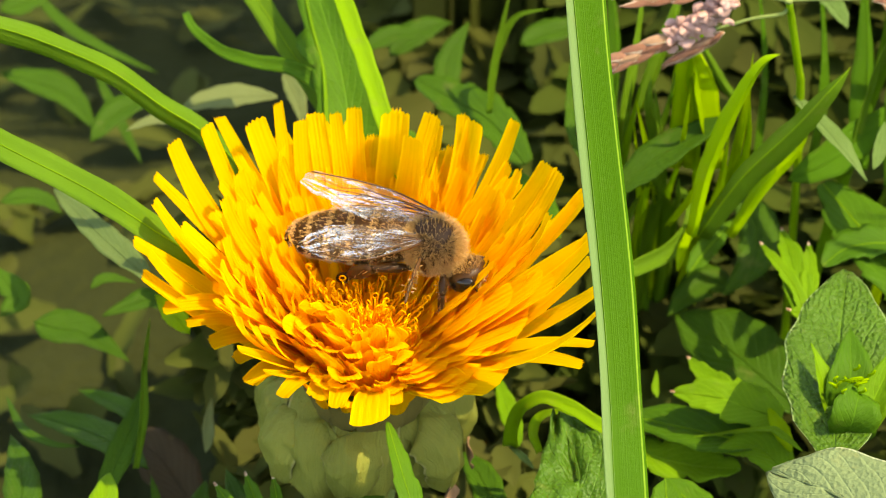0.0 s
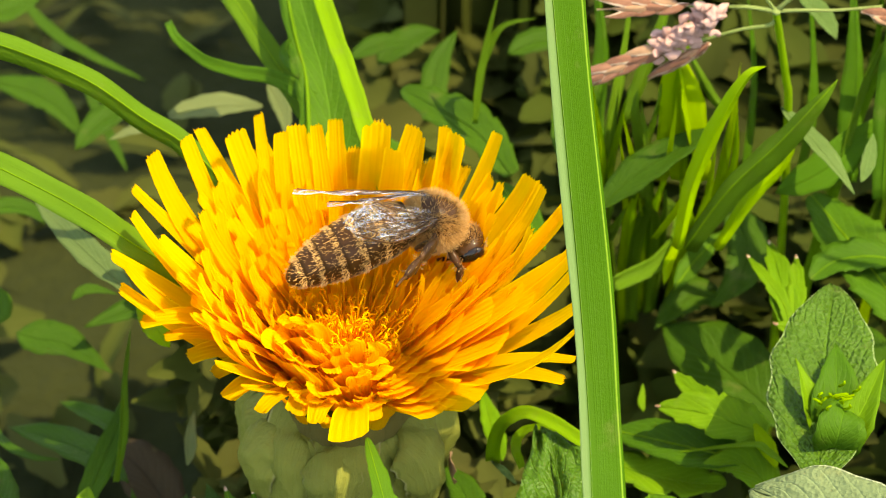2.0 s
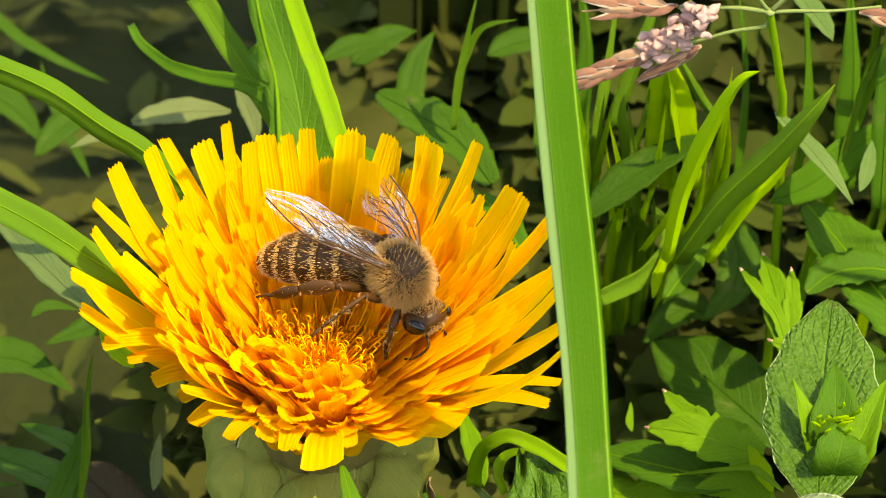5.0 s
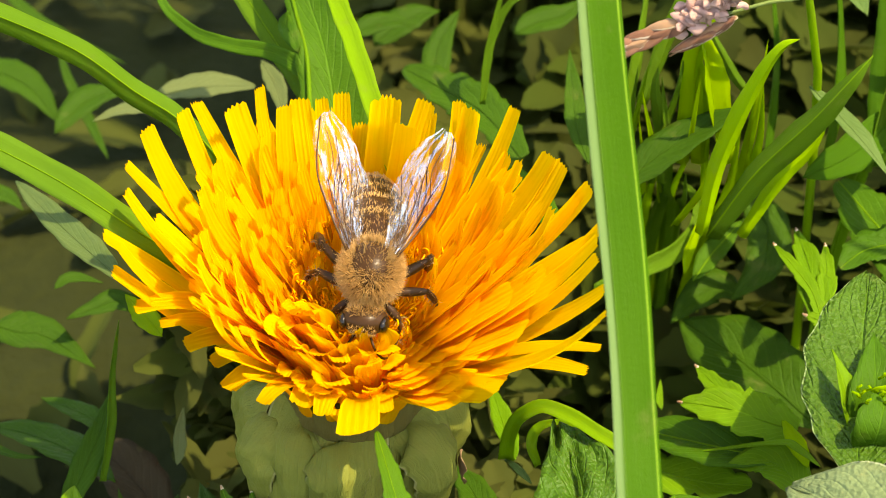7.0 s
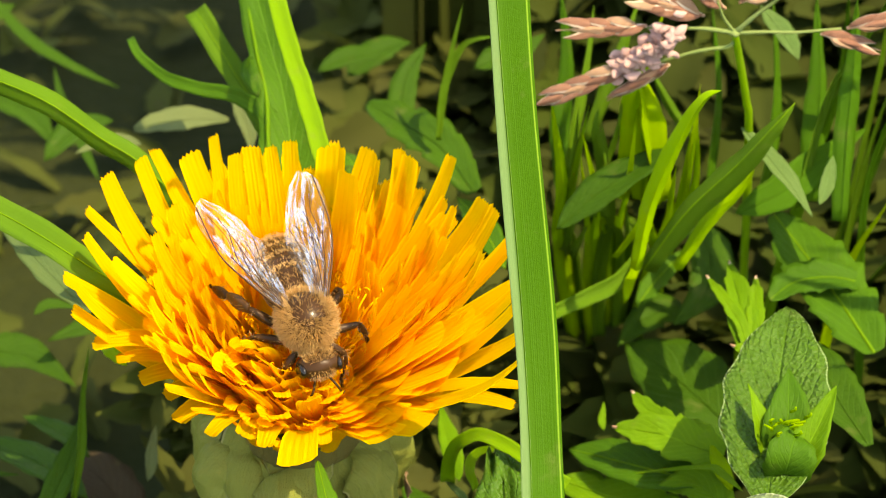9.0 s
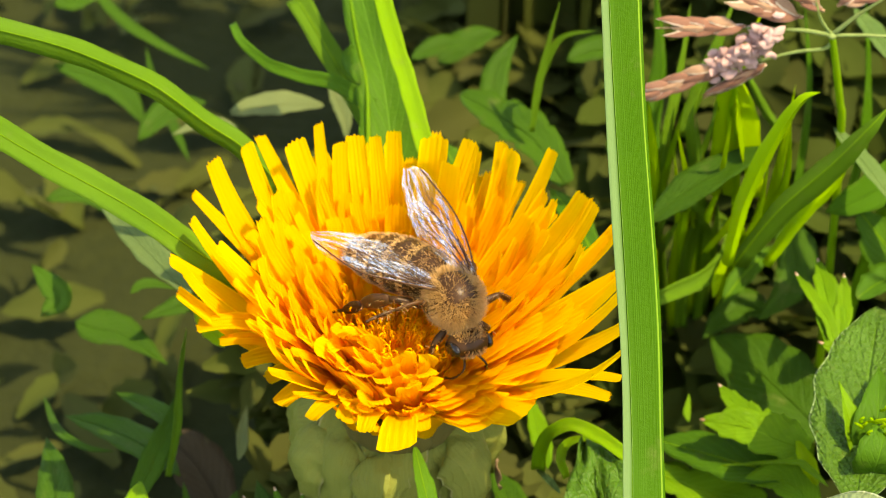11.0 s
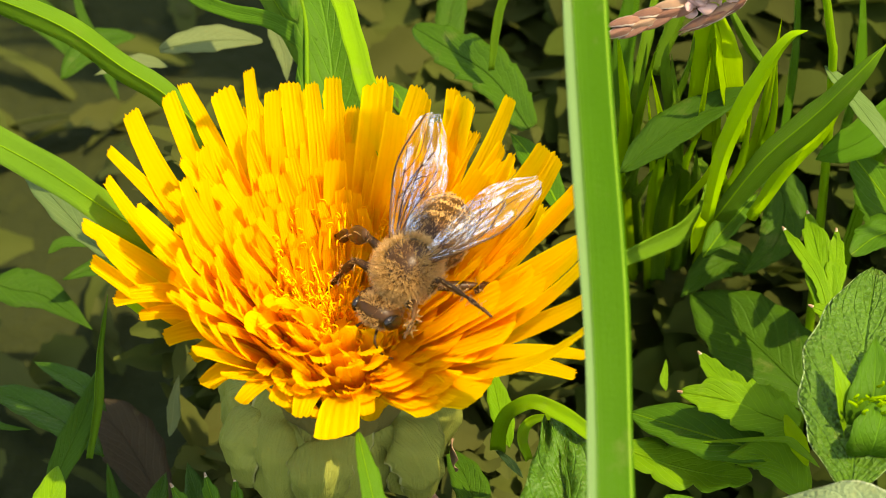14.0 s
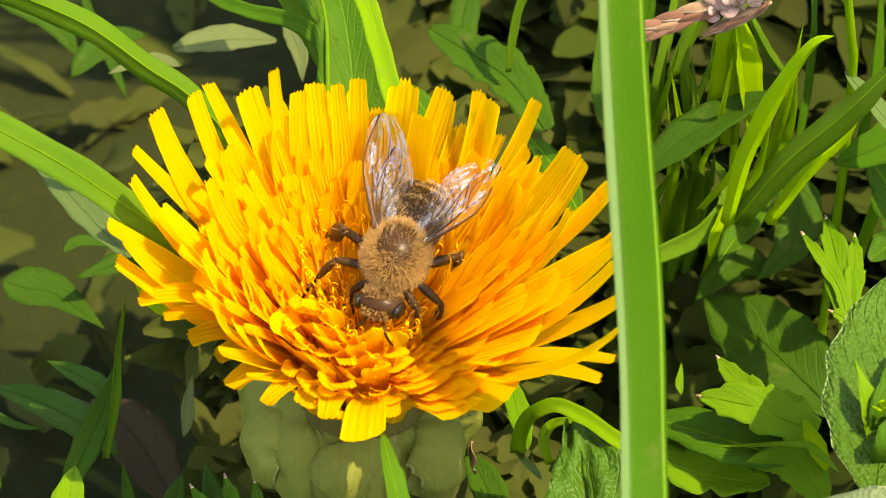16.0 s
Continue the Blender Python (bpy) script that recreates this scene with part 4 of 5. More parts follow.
blade("weed_leaf", ((26.8, 22.0, 37.4), (28.2, 24.2, 38.0), (29.5, 25.8, 38.5), (31.0, 27.7, 39.0)), 1.0, (0.0, -0.2, 1), LEAF, "green leaf in half shade behind the curled leaf", "leaf", seed=57, profile=lance_profile)

# plants beside the bloom
def build_shoot():
    """An oval-leaved weed: one large leaf behind a young shoot with folded leaves."""
    plant = empty("weed_shoot", "oval-leaved green weed with a young folded shoot", "plant", (36.8, -4.3, 42.4))
    base = Vector((36.8, -4.3, 42.4))

    def grow(name, ctrl, half, up, material, profile, label="", **shape):
        return part(name, ribbon([Vector(p) - base for p in ctrl], half, up, profile, **shape), material, plant, label)

    part("stalk", tube([Vector((0, 0, -40)), Vector((0.5, 0.4, -18)), Vector((0, 0, 0))], 0.6, 10, 8, 0.8), STEM, plant)
    grow("leaf", ((35.6, -9.9, 46.6), (36.2, -4.5, 47.6), (36.9, 1.8, 48.8), (38.0, 8.4, 49.7)), 4.1, (-0.05, -0.25, 1), LEAF_OVAL, oval_profile, "large oval leaf with a pale rim", n=24, cols=8, fold=0.18, wave=0.04, seed=60, ripple=0.05)
    grow("leaf", ((36.5, -4.0, 42.8), (35.8, -4.5, 46.8), (35.1, -3.6, 49.4), (34.3, -1.2, 50.8)), 1.1, (0.6, -0.7, 0.3), LEAF_LIGHT, lance_profile, n=14, fold=0.5, seed=61)
    grow("leaf", ((36.9, -4.7, 43.5), (37.1, -4.5, 46.8), (37.3, -3.0, 49.4), (37.5, 1.0, 50.4)), 2.1, (0.0, -0.9, 0.4), LEAF, lance_profile, n=14, fold=0.35, seed=62)
    grow("leaf", ((36.8, -5.4, 44.1), (38.1, -6.1, 48.0), (39.2, -4.9, 49.4), (40.8, -2.0, 51.4)), 1.6, (-0.5, -0.8, 0.3), LEAF_LIGHT, lance_profile, n=14, fold=0.5, seed=63)
    grow("leaf", ((36.7, -6.2, 44.8), (37.1, -7.3, 48.2), (37.5, -6.2, 49.5), (38.0, -3.9, 49.1)), 1.9, (0.0, -0.9, 0.5), LEAF, lance_profile, n=14, fold=0.3, seed=64)
    rng = random.Random(8)
    bm = bmesh.new()
    for _ in range(14):
        p = Vector((37.1, -4.8, 49.6)) - base + Vector((rng.gauss(0, 0.8), rng.gauss(0, 0.5), rng.gauss(0, 0.5)))
        tube([p, p + Vector((rng.gauss(0, 0.3), -0.2, 0.4)), p + Vector((rng.gauss(0, 0.5), -0.2, 0.7))], 0.12, 3, 5, 0.7, bm)
    part("bud_cluster", bm, GRASS_YELLOW, plant, "tiny yellow-green buds", kind="stuff")


build_shoot()
blade("downy_leaf", ((43.3, -28.3, 51.2), (39.2, -22.9, 51.4), (34.8, -17.9, 51.1), (30.4, -13.9, 49.6)), 4.6, (-0.2, -0.2, 1), LEAF_GREY, "large grey-green downy leaf with a wrinkled surface", "leaf", seed=70, profile=oval_profile, n=26, cols=10, fold=0.05, ripple=0.12)
def lobed_leaf(label, material, up, lobes):
    """A leaf of several toothed lobes that join at its base; each lobe ends in a dry pinkish point. Lobes: control points and half width."""
    leaf = None
    for k, (ctrl, half) in enumerate(lobes):
        bm = ribbon(ctrl, half, up, lobe_profile, 40, 8, 0.22, 0.05, seed=700 + k, ripple=0.07)
        leaf_part = part("toothed_leaf", bm, material, None, label, category="leaf") if leaf is None else part("lobe", bm, material, leaf)
        leaf = leaf or leaf_part
        way = (Vector(ctrl[-1]) - Vector(ctrl[-2])).normalized()
        part("lobe_tip", tube([Vector(ctrl[-1]) - way * 0.1, Vector(ctrl[-1]) + way * 0.1, Vector(ctrl[-1]) + way * 0.3], 0.14, 4, 6, 0.5), HUSK_TAN, leaf, "dry pinkish leaf tip")
        part("vein", tube([Vector(p) + Vector(up).normalized() * 0.03 for p in ctrl], 0.06, 16, 5, 0.4), LEAF_LIGHT, leaf)
    return leaf


lobed_leaf("sunlit toothed yellow-green leaf with pink-tipped lobes", LEAF_LIGHT, (0.15, -0.45, 0.9), (
    (((33.2, 3.6, 38.6), (30.6, 4.6, 38.8), (28.2, 5.6, 39.0), (24.9, 6.6, 38.7)), 1.9),
    (((30.8, 5.2, 38.7), (29.0, 6.6, 39.0), (27.5, 8.3, 38.9), (26.3, 10.4, 38.8)), 1.0),
    (((32.8, 4.4, 38.6), (31.6, 6.0, 38.7), (30.4, 7.4, 38.7)), 0.9)))
lobed_leaf("light green three-lobed leaf in half shade", LEAF_LIGHT, (0.1, -0.35, 1), (
    (((35.6, 8.6, 43.2), (35.0, 11.5, 43.9), (34.6, 15.2, 44.6), (34.0, 19.4, 44.6)), 1.25),
    (((35.3, 9.6, 43.4), (34.6, 12.2, 44.6), (33.4, 14.6, 45.0), (32.2, 17.4, 44.8)), 0.62),
    (((35.4, 10.0, 43.4), (35.7, 12.6, 44.2), (35.9, 15.0, 44.5), (36.0, 17.6, 44.6)), 0.75),
    (((35.6, 9.0, 43.3), (34.9, 9.8, 43.9), (34.0, 10.3, 44.0)), 0.6)))
blade("weed_leaf", ((36.0, 12.4, 31.1), (32.9, 15.9, 31.9), (29.9, 19.7, 32.0), (26.3, 23.4, 32.2)), 3.6, (0.0, -0.3, 1), LEAF_SHADE, "broad shaded green leaf behind the shoot", "leaf", seed=73, profile=oval_profile)
blade("weed_leaf", ((32.5, 1.3, 37.8), (29.2, 3.4, 36.7), (25.3, 6.0, 35.5), (21.4, 8.5, 34.4)), 2.2, (0.0, -0.2, 1), LEAF, "broad green leaf in half shade", "leaf", seed=74, profile=oval_profile)
blade("toothed_leaf", ((20.9, 6.1, 33.2), (24.0, 4.2, 33.7), (27.1, 3.4, 33.6), (30.1, 2.4, 34.3)), 2.0, (0.0, -0.2, 1), LEAF_LIGHT, "light green toothed leaf near the ground", "leaf", seed=75, profile=scalloped_profile, n=56)
blade("weed_leaf", ((33.5, -2.9, 37.6), (32.2, 0.1, 37.8), (30.4, 1.8, 37.4), (27.8, 2.0, 36.5)), 1.7, (0.0, -0.2, 1), LEAF_LIGHT, "arched light green leaf near the ground", "leaf", seed=76, profile=lance_profile)
blade("weed_leaf", ((33.7, -0.1, 38.5), (33.1, 1.4, 38.9), (32.6, 2.7, 39.2), (32.2, 4.8, 38.8)), 0.7, (0.2, -0.7, 0.7), GRASS_YELLOW, "small bright yellow-green leaf", "leaf", seed=77, profile=lance_profile)
blade("weed_leaf", ((34.4, -1.2, 39.6), (32.8, 0.4, 39.9), (31.6, 1.6, 39.3), (25.9, 4.5, 35.7)), 0.35, (0.0, -0.2, 1), LEAF_LIGHT, "thin sunlit light green leaf", "leaf", seed=78, profile=lance_profile)
blade("weed_leaf", ((28.5, -13.1, 39.2), (26.8, -8.9, 39.2), (25.3, -5.9, 39.0), (23.7, -4.1, 39.4)), 1.6, (0.0, -0.2, 1), LEAF, "glossy green leaf by the ground", "leaf", seed=79, profile=oval_profile)
blade("toothed_leaf", ((45.1, 11.5, 42.3), (42.8, 16.8, 42.8), (40.5, 21.6, 43.2), (37.9, 26.5, 43.7)), 3.1, (0.0, -0.2, 1), LEAF, "large toothed green leaf in half shade", "leaf", seed=83, profile=toothed_profile, n=56)
blade("toothed_leaf", ((44.8, 18.8, 43.1), (42.0, 18.6, 43.9), (39.2, 18.1, 43.8), (37.1, 16.4, 43.4)), 1.7, (0.0, -0.2, 1), LEAF, "sunlit toothed broad green leaf", "leaf", seed=84, profile=toothed_profile, n=56)
blade("weed_leaf", ((44.2, 2.4, 41.0), (42.4, 6.8, 41.1), (41.4, 10.2, 41.1), (40.4, 14.1, 41.2)), 2.0, (0.0, -0.2, 1), LEAF_SHADE, "shaded green leaf behind the shoot", "leaf", seed=85, profile=oval_profile)
blade("weed_leaf", ((24.2, 13.3, 31.9), (24.0, 14.1, 32.1), (24.1, 14.9, 32.3), (24.2, 15.9, 32.6)), 0.35, (0.3, -0.8, 0.4), LEAF_LIGHT, "tiny light green leaf in shade", "leaf", seed=86, profile=lance_profile)

# leaves under and before the bloom
blade("weed_leaf", ((15.0, -20.3, 41.8), (16.3, -13.4, 43.0), (16.9, -7.6, 43.3), (15.5, -1.4, 43.8)), 3.4, (-0.15, -0.2, 1), LEAF_WRINKLED, "large wrinkled dark green leaf catching the sun", "leaf", seed=90, profile=oval_profile, ripple=0.3, n=40, cols=14)
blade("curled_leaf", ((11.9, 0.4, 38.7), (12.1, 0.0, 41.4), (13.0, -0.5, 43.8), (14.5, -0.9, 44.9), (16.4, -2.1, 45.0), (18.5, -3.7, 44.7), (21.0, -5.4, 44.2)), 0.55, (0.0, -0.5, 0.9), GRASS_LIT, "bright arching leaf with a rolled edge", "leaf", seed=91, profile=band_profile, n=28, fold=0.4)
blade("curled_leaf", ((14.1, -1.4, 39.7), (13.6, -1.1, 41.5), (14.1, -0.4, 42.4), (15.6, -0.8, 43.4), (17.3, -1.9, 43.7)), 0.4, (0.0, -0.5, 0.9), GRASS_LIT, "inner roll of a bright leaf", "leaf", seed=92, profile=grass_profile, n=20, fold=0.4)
blade("weed_leaf", ((13.7, -2.1, 38.6), (13.0, -1.1, 38.7), (12.3, -0.4, 38.9), (11.6, 1.0, 38.3)), 0.3, (0.0, -0.2, 1), LEAF_PALE, "small pink-tipped leaf by the stem", "leaf", seed=93, profile=lance_profile)
blade("weed_leaf", ((12.7, 3.2, 36.0), (12.1, 6.3, 35.8), (11.6, 9.1, 35.7), (11.0, 12.3, 35.6)), 0.9, (0.2, -0.2, 1), LEAF_LIGHT, "light green leaf under the petals", "leaf", seed=94, profile=lance_profile)
blade("weed_leaf", ((6.1, -20.8, 45.3), (4.9, -16.7, 46.9), (3.9, -13.4, 48.2), (2.6, -8.3, 49.3)), 1.1, (0.4, -0.8, 0.4), LEAF, "bright green lobed leaf before the stem", "leaf", seed=95, profile=toothed_profile, n=56)
blade("weed_leaf", ((10.9, -4.3, 32.8), (10.5, -0.7, 33.6), (9.6, 2.6, 33.5), (8.3, 5.4, 33.3)), 1.3, (0.0, -0.2, 1), LEAF_SHADE, "dull green leaf behind the stem", "leaf", seed=96, profile=oval_profile)

lobed_leaf("dull green feathered leaf below the bracts", LEAF, (0.0, -0.4, 0.9), (
    (((-5.4, -11.4, 38.0), (-6.9, -7.6, 38.5), (-7.7, -5.6, 39.0), (-8.4, -3.4, 39.2)), 0.75), (((-6.7, -9.8, 38.0), (-8.5, -7.4, 38.2), (-9.6, -5.9, 38.6), (-10.7, -4.1, 38.8)), 0.7), (((-5.3, -9.9, 38.2), (-5.8, -6.7, 38.8), (-6.3, -3.9, 39.4)), 0.6)))
blade("weed_leaf", ((23.8, -8.8, 40.0), (23.6, -7.2, 40.5), (23.6, -5.4, 40.8)), 1.2, (0.0, -0.3, 1), LEAF, "small dark green leaf with a pale rim", "leaf", seed=121, profile=lance_profile)

# the shaded side
blade("weed_leaf", ((-15.9, 9.0, 48.0), (-18.4, 12.9, 47.3), (-21.4, 17.6, 46.5), (-24.9, 23.6, 45.5)), 1.25, (0.1, -0.2, 1), LEAF_SOFT, "soft pale green leaf below a grass blade", "leaf", seed=100, profile=oval_profile)
blade("weed_leaf", ((-13.0, 6.4, 45.0), (-14.0, 8.2, 44.9), (-14.9, 9.9, 44.6), (-16.0, 11.7, 44.4)), 0.9, (0.1, -0.7, 0.7), GRASS_YELLOW, "bright green leaf under the petals", "leaf", seed=101, profile=lance_profile)
blade("grass_blade", ((-17.6, 2.9, 33.9), (-17.0, 5.1, 37.3), (-16.9, 7.7, 40.3), (-16.4, 10.3, 43.2)), 0.4, (0.6, -0.7, 0.3), GRASS, "thin upright grass blade in the shade", seed=102, fold=0.5)
blade("weed_leaf", ((-20.5, -0.3, 32.6), (-19.1, 3.1, 34.3), (-17.9, 6.1, 35.8), (-17.2, 10.0, 36.7)), 1.05, (0.2, -0.2, 1), LEAF_SHADE, "green leaf folded beside a thin blade", "leaf", seed=103, profile=lance_profile)
blade("weed_leaf", ((-16.9, 5.2, 31.7), (-20.4, 9.3, 30.9), (-24.0, 12.3, 29.9), (-27.5, 14.6, 28.8)), 1.5, (0.0, -0.2, 1), LEAF_SHADE, "shaded green lobed leaf", "leaf", seed=104, profile=lance_profile)
blade("weed_leaf", ((-17.2, 9.8, 31.7), (-19.2, 12.4, 31.5), (-21.2, 14.2, 31.0), (-23.3, 15.8, 30.5)), 0.9, (0.0, -0.2, 1), LEAF_SHADE, "shaded green lobed leaf", "leaf", seed=105, profile=lance_profile)
blade("weed_leaf", ((-20.3, -11.0, 37.1), (-19.8, -7.2, 37.0), (-19.4, -4.0, 36.8), (-19.3, -0.6, 36.7)), 1.3, (0.1, -0.2, 1), LEAF_LIGHT, "light green oval leaf near the ground", "leaf", seed=106, profile=oval_profile)
blade("withered_leaf", ((-13.0, 7.8, 22.7), (-15.5, 12.8, 23.1), (-17.6, 16.2, 23.1), (-20.5, 19.8, 22.3)), 2.4, (0.0, -0.2, 1), LEAF_DEAD, "withered mauve-brown leaf on the ground", "leaf", seed=107, profile=oval_profile)
blade("weed_leaf", ((-12.6, 9.9, 29.0), (-12.5, 11.5, 29.4), (-12.5, 13.1, 29.8), (-12.3, 15.0, 30.3)), 0.55, (0.3, -0.8, 0.4), LEAF_OLIVE, "small pale leaf in the shade", "leaf", seed=108, profile=lance_profile)
blade("weed_leaf", ((-15.3, 38.3, 42.4), (-13.0, 39.0, 42.6), (-10.3, 39.4, 42.7), (-7.4, 39.4, 42.7)), 1.3, (0.0, -0.2, 1), LEAF_OLIVE, "pale yellowish leaf among the weeds", "leaf", seed=110, profile=oval_profile)
blade("weed_leaf", ((-14.5, 36.4, 42.4), (-16.4, 36.7, 42.5), (-18.1, 36.4, 42.4), (-20.1, 35.5, 42.1)), 0.7, (0.0, -0.2, 1), LEAF_OLIVE, "pale pinkish leaf tip among the weeds", "leaf", seed=111, profile=lance_profile)
blade("weed_leaf", ((-6.8, 38.5, 45.9), (-5.9, 36.9, 45.3), (-5.3, 35.2, 44.8), (-5.0, 32.9, 44.2)), 0.8, (0.0, -0.2, 1), LEAF_OLIVE, "pale leaf behind the jagged leaf", "leaf", seed=112, profile=lance_profile)
blade("toothed_leaf", ((13.5, 28.0, 44.5), (10.7, 32.9, 45.1), (7.5, 36.0, 45.1), (4.4, 38.7, 45.1)), 2.2, (0.0, -0.2, 1), LEAF_SHADE, "toothed green leaf behind the bloom", "leaf", seed=113, profile=toothed_profile, n=56)
blade("weed_leaf", ((5.6, 26.8, 45.5), (4.2, 28.5, 45.9), (3.5, 29.6, 46.3), (2.8, 31.2, 45.9)), 0.9, (0.0, -0.2, 1), LEAF, "green leaf behind the petals", "leaf", seed=118, profile=lance_profile)
blade("grass_blade", ((10.5, 32.0, 46.7), (10.8, 33.4, 49.8), (11.4, 34.7, 52.9), (12.5, 36.1, 57.6)), 0.35, (0.3, -0.9, 0.2), GRASS, "thin light grass stalk behind the bloom", seed=114, fold=0.4)
blade("grass_blade", ((10.6, 33.6, 48.5), (11.4, 34.9, 51.6), (12.8, 35.6, 54.0), (15.6, 35.2, 55.1)), 0.35, (0.0, -0.8, 0.5), GRASS, "thin arched grass blade behind the bloom", seed=115, fold=0.4)
blade("weed_leaf", ((16.1, 19.2, 44.0), (14.8, 22.7, 44.1), (13.5, 25.6, 44.1), (12.1, 28.1, 43.9)), 1.2, (0.0, -0.2, 1), LEAF, "green leaf beside the petals", "leaf", seed=116, profile=lance_profile)
blade("weed_leaf", ((18.4, 23.6, 47.5), (17.6, 26.9, 48.4), (17.4, 30.2, 49.3), (17.2, 34.1, 50.5)), 0.9, (0.2, -0.2, 1), LEAF_SHADE, "shaded leaf behind the near blade", "leaf", seed=117, profile=lance_profile)
FAR = "blurred weeds in the deep shade"
# these leaves take the leaf green that is darkened to look shaded
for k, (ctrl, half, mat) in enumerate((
        (((-34.0, 73.7, 31.7), (-28.9, 67.7, 29.5), (-24.5, 64.7, 28.5), (-19.7, 62.3, 27.7)), 0.6, LEAF_SHADE),
        (((-20.5, 50.1, 26.7), (-22.5, 54.2, 28.0), (-24.5, 58.3, 29.4), (-25.5, 61.8, 30.7)), 0.5, LEAF_SHADE),
        (((-24.1, 43.5, 34.6), (-22.3, 46.1, 35.4), (-20.4, 47.2, 35.8), (-18.4, 47.5, 35.9)), 1.3, LEAF_SHADE),
        (((-34.2, 61.5, 28.3), (-30.0, 60.3, 27.9), (-27.3, 58.6, 27.3), (-25.1, 55.6, 26.3)), 1.6, LEAF_SHADE),
        (((-33.1, 58.0, 38.0), (-31.6, 58.6, 38.2), (-30.2, 59.2, 38.4), (-28.2, 60.3, 38.8)), 1.4, LEAF_SHADE),
        (((-31.5, 36.5, 33.4), (-29.6, 37.1, 33.5), (-27.6, 36.8, 33.4), (-26.1, 35.4, 33.0)), 0.9, LEAF_SHADE),
        (((-29.8, 20.1, 34.8), (-28.5, 21.7, 35.2), (-29.6, 23.4, 35.7), (-31.1, 25.0, 36.1)), 1.2, LEAF_SHADE),
        (((-27.7, 24.5, 30.3), (-25.8, 23.9, 30.1), (-23.4, 23.4, 30.0), (-19.5, 20.7, 29.2)), 1.8, LEAF_SHADE),
        (((-22.1, 19.4, 38.4), (-21.2, 20.2, 38.7), (-20.1, 20.3, 38.7), (-18.4, 19.9, 38.6)), 0.5, LEAF_SHADE),
        (((-14.7, 22.4, 32.8), (-17.6, 24.0, 33.2), (-19.4, 23.4, 33.1), (-21.7, 22.4, 32.8)), 1.0, LEAF_SHADE),
        (((2.0, 51.8, 37.6), (3.5, 53.4, 38.2), (5.5, 54.7, 38.6), (7.5, 55.2, 38.8)), 1.4, LEAF_SHADE),
        (((-0.4, 49.3, 40.1), (1.5, 50.5, 40.5), (3.5, 51.0, 40.7), (5.5, 50.5, 40.5)), 1.0, LEAF_SHADE),
        (((7.5, 41.0, 39.7), (7.0, 44.4, 40.7), (7.5, 47.3, 41.6), (9.0, 50.2, 42.6)), 1.2, LEAF_SHADE),
        (((13.3, 44.6, 44.3), (15.3, 45.7, 44.6), (17.2, 46.3, 44.8), (19.2, 48.0, 45.4)), 1.3, LEAF_SHADE),
        (((-29.0, 13.9, 31.6), (-27.2, 9.3, 32.2), (-24.7, 7.2, 32.5), (-22.4, 6.9, 32.5)), 0.4, LEAF_SHADE),
        (((-26.3, -4.5, 33.0), (-26.3, -0.2, 33.2), (-26.8, 3.6, 33.2), (-27.9, 7.5, 33.2)), 1.5, LEAF_SHADE),
        (((-8.2, -7.9, 34.6), (-8.8, -3.7, 34.7), (-9.4, -0.9, 34.4), (-10.4, 2.4, 34.3)), 1.2, LEAF_SHADE),
        (((-13.1, -6.3, 33.0), (-12.7, -2.5, 32.9), (-12.4, 0.3, 32.7), (-12.1, 3.1, 32.4)), 1.0, LEAF_SHADE),
        (((-4.5, -11.2, 38.5), (-2.9, -8.7, 39.0), (-0.7, -8.0, 40.1), (2.3, -7.6, 41.0)), 1.1, LEAF_SHADE),
        (((-14.9, -1.7, 29.0), (-15.7, 1.3, 29.7), (-16.2, 3.4, 30.2), (-16.7, 5.5, 30.7)), 0.5, LEAF_SHADE),
        (((31.2, 25.6, 32.5), (29.3, 26.6, 32.8), (27.4, 25.6, 32.5), (25.4, 23.3, 31.9)), 1.6, LEAF_SHADE),
        (((31.4, 33.7, 37.5), (33.2, 29.8, 36.3), (32.5, 25.9, 35.3), (30.0, 23.2, 34.5)), 1.8, LEAF_SHADE))):
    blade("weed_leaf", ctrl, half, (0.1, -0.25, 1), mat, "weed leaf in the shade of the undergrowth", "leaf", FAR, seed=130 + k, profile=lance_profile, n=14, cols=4)


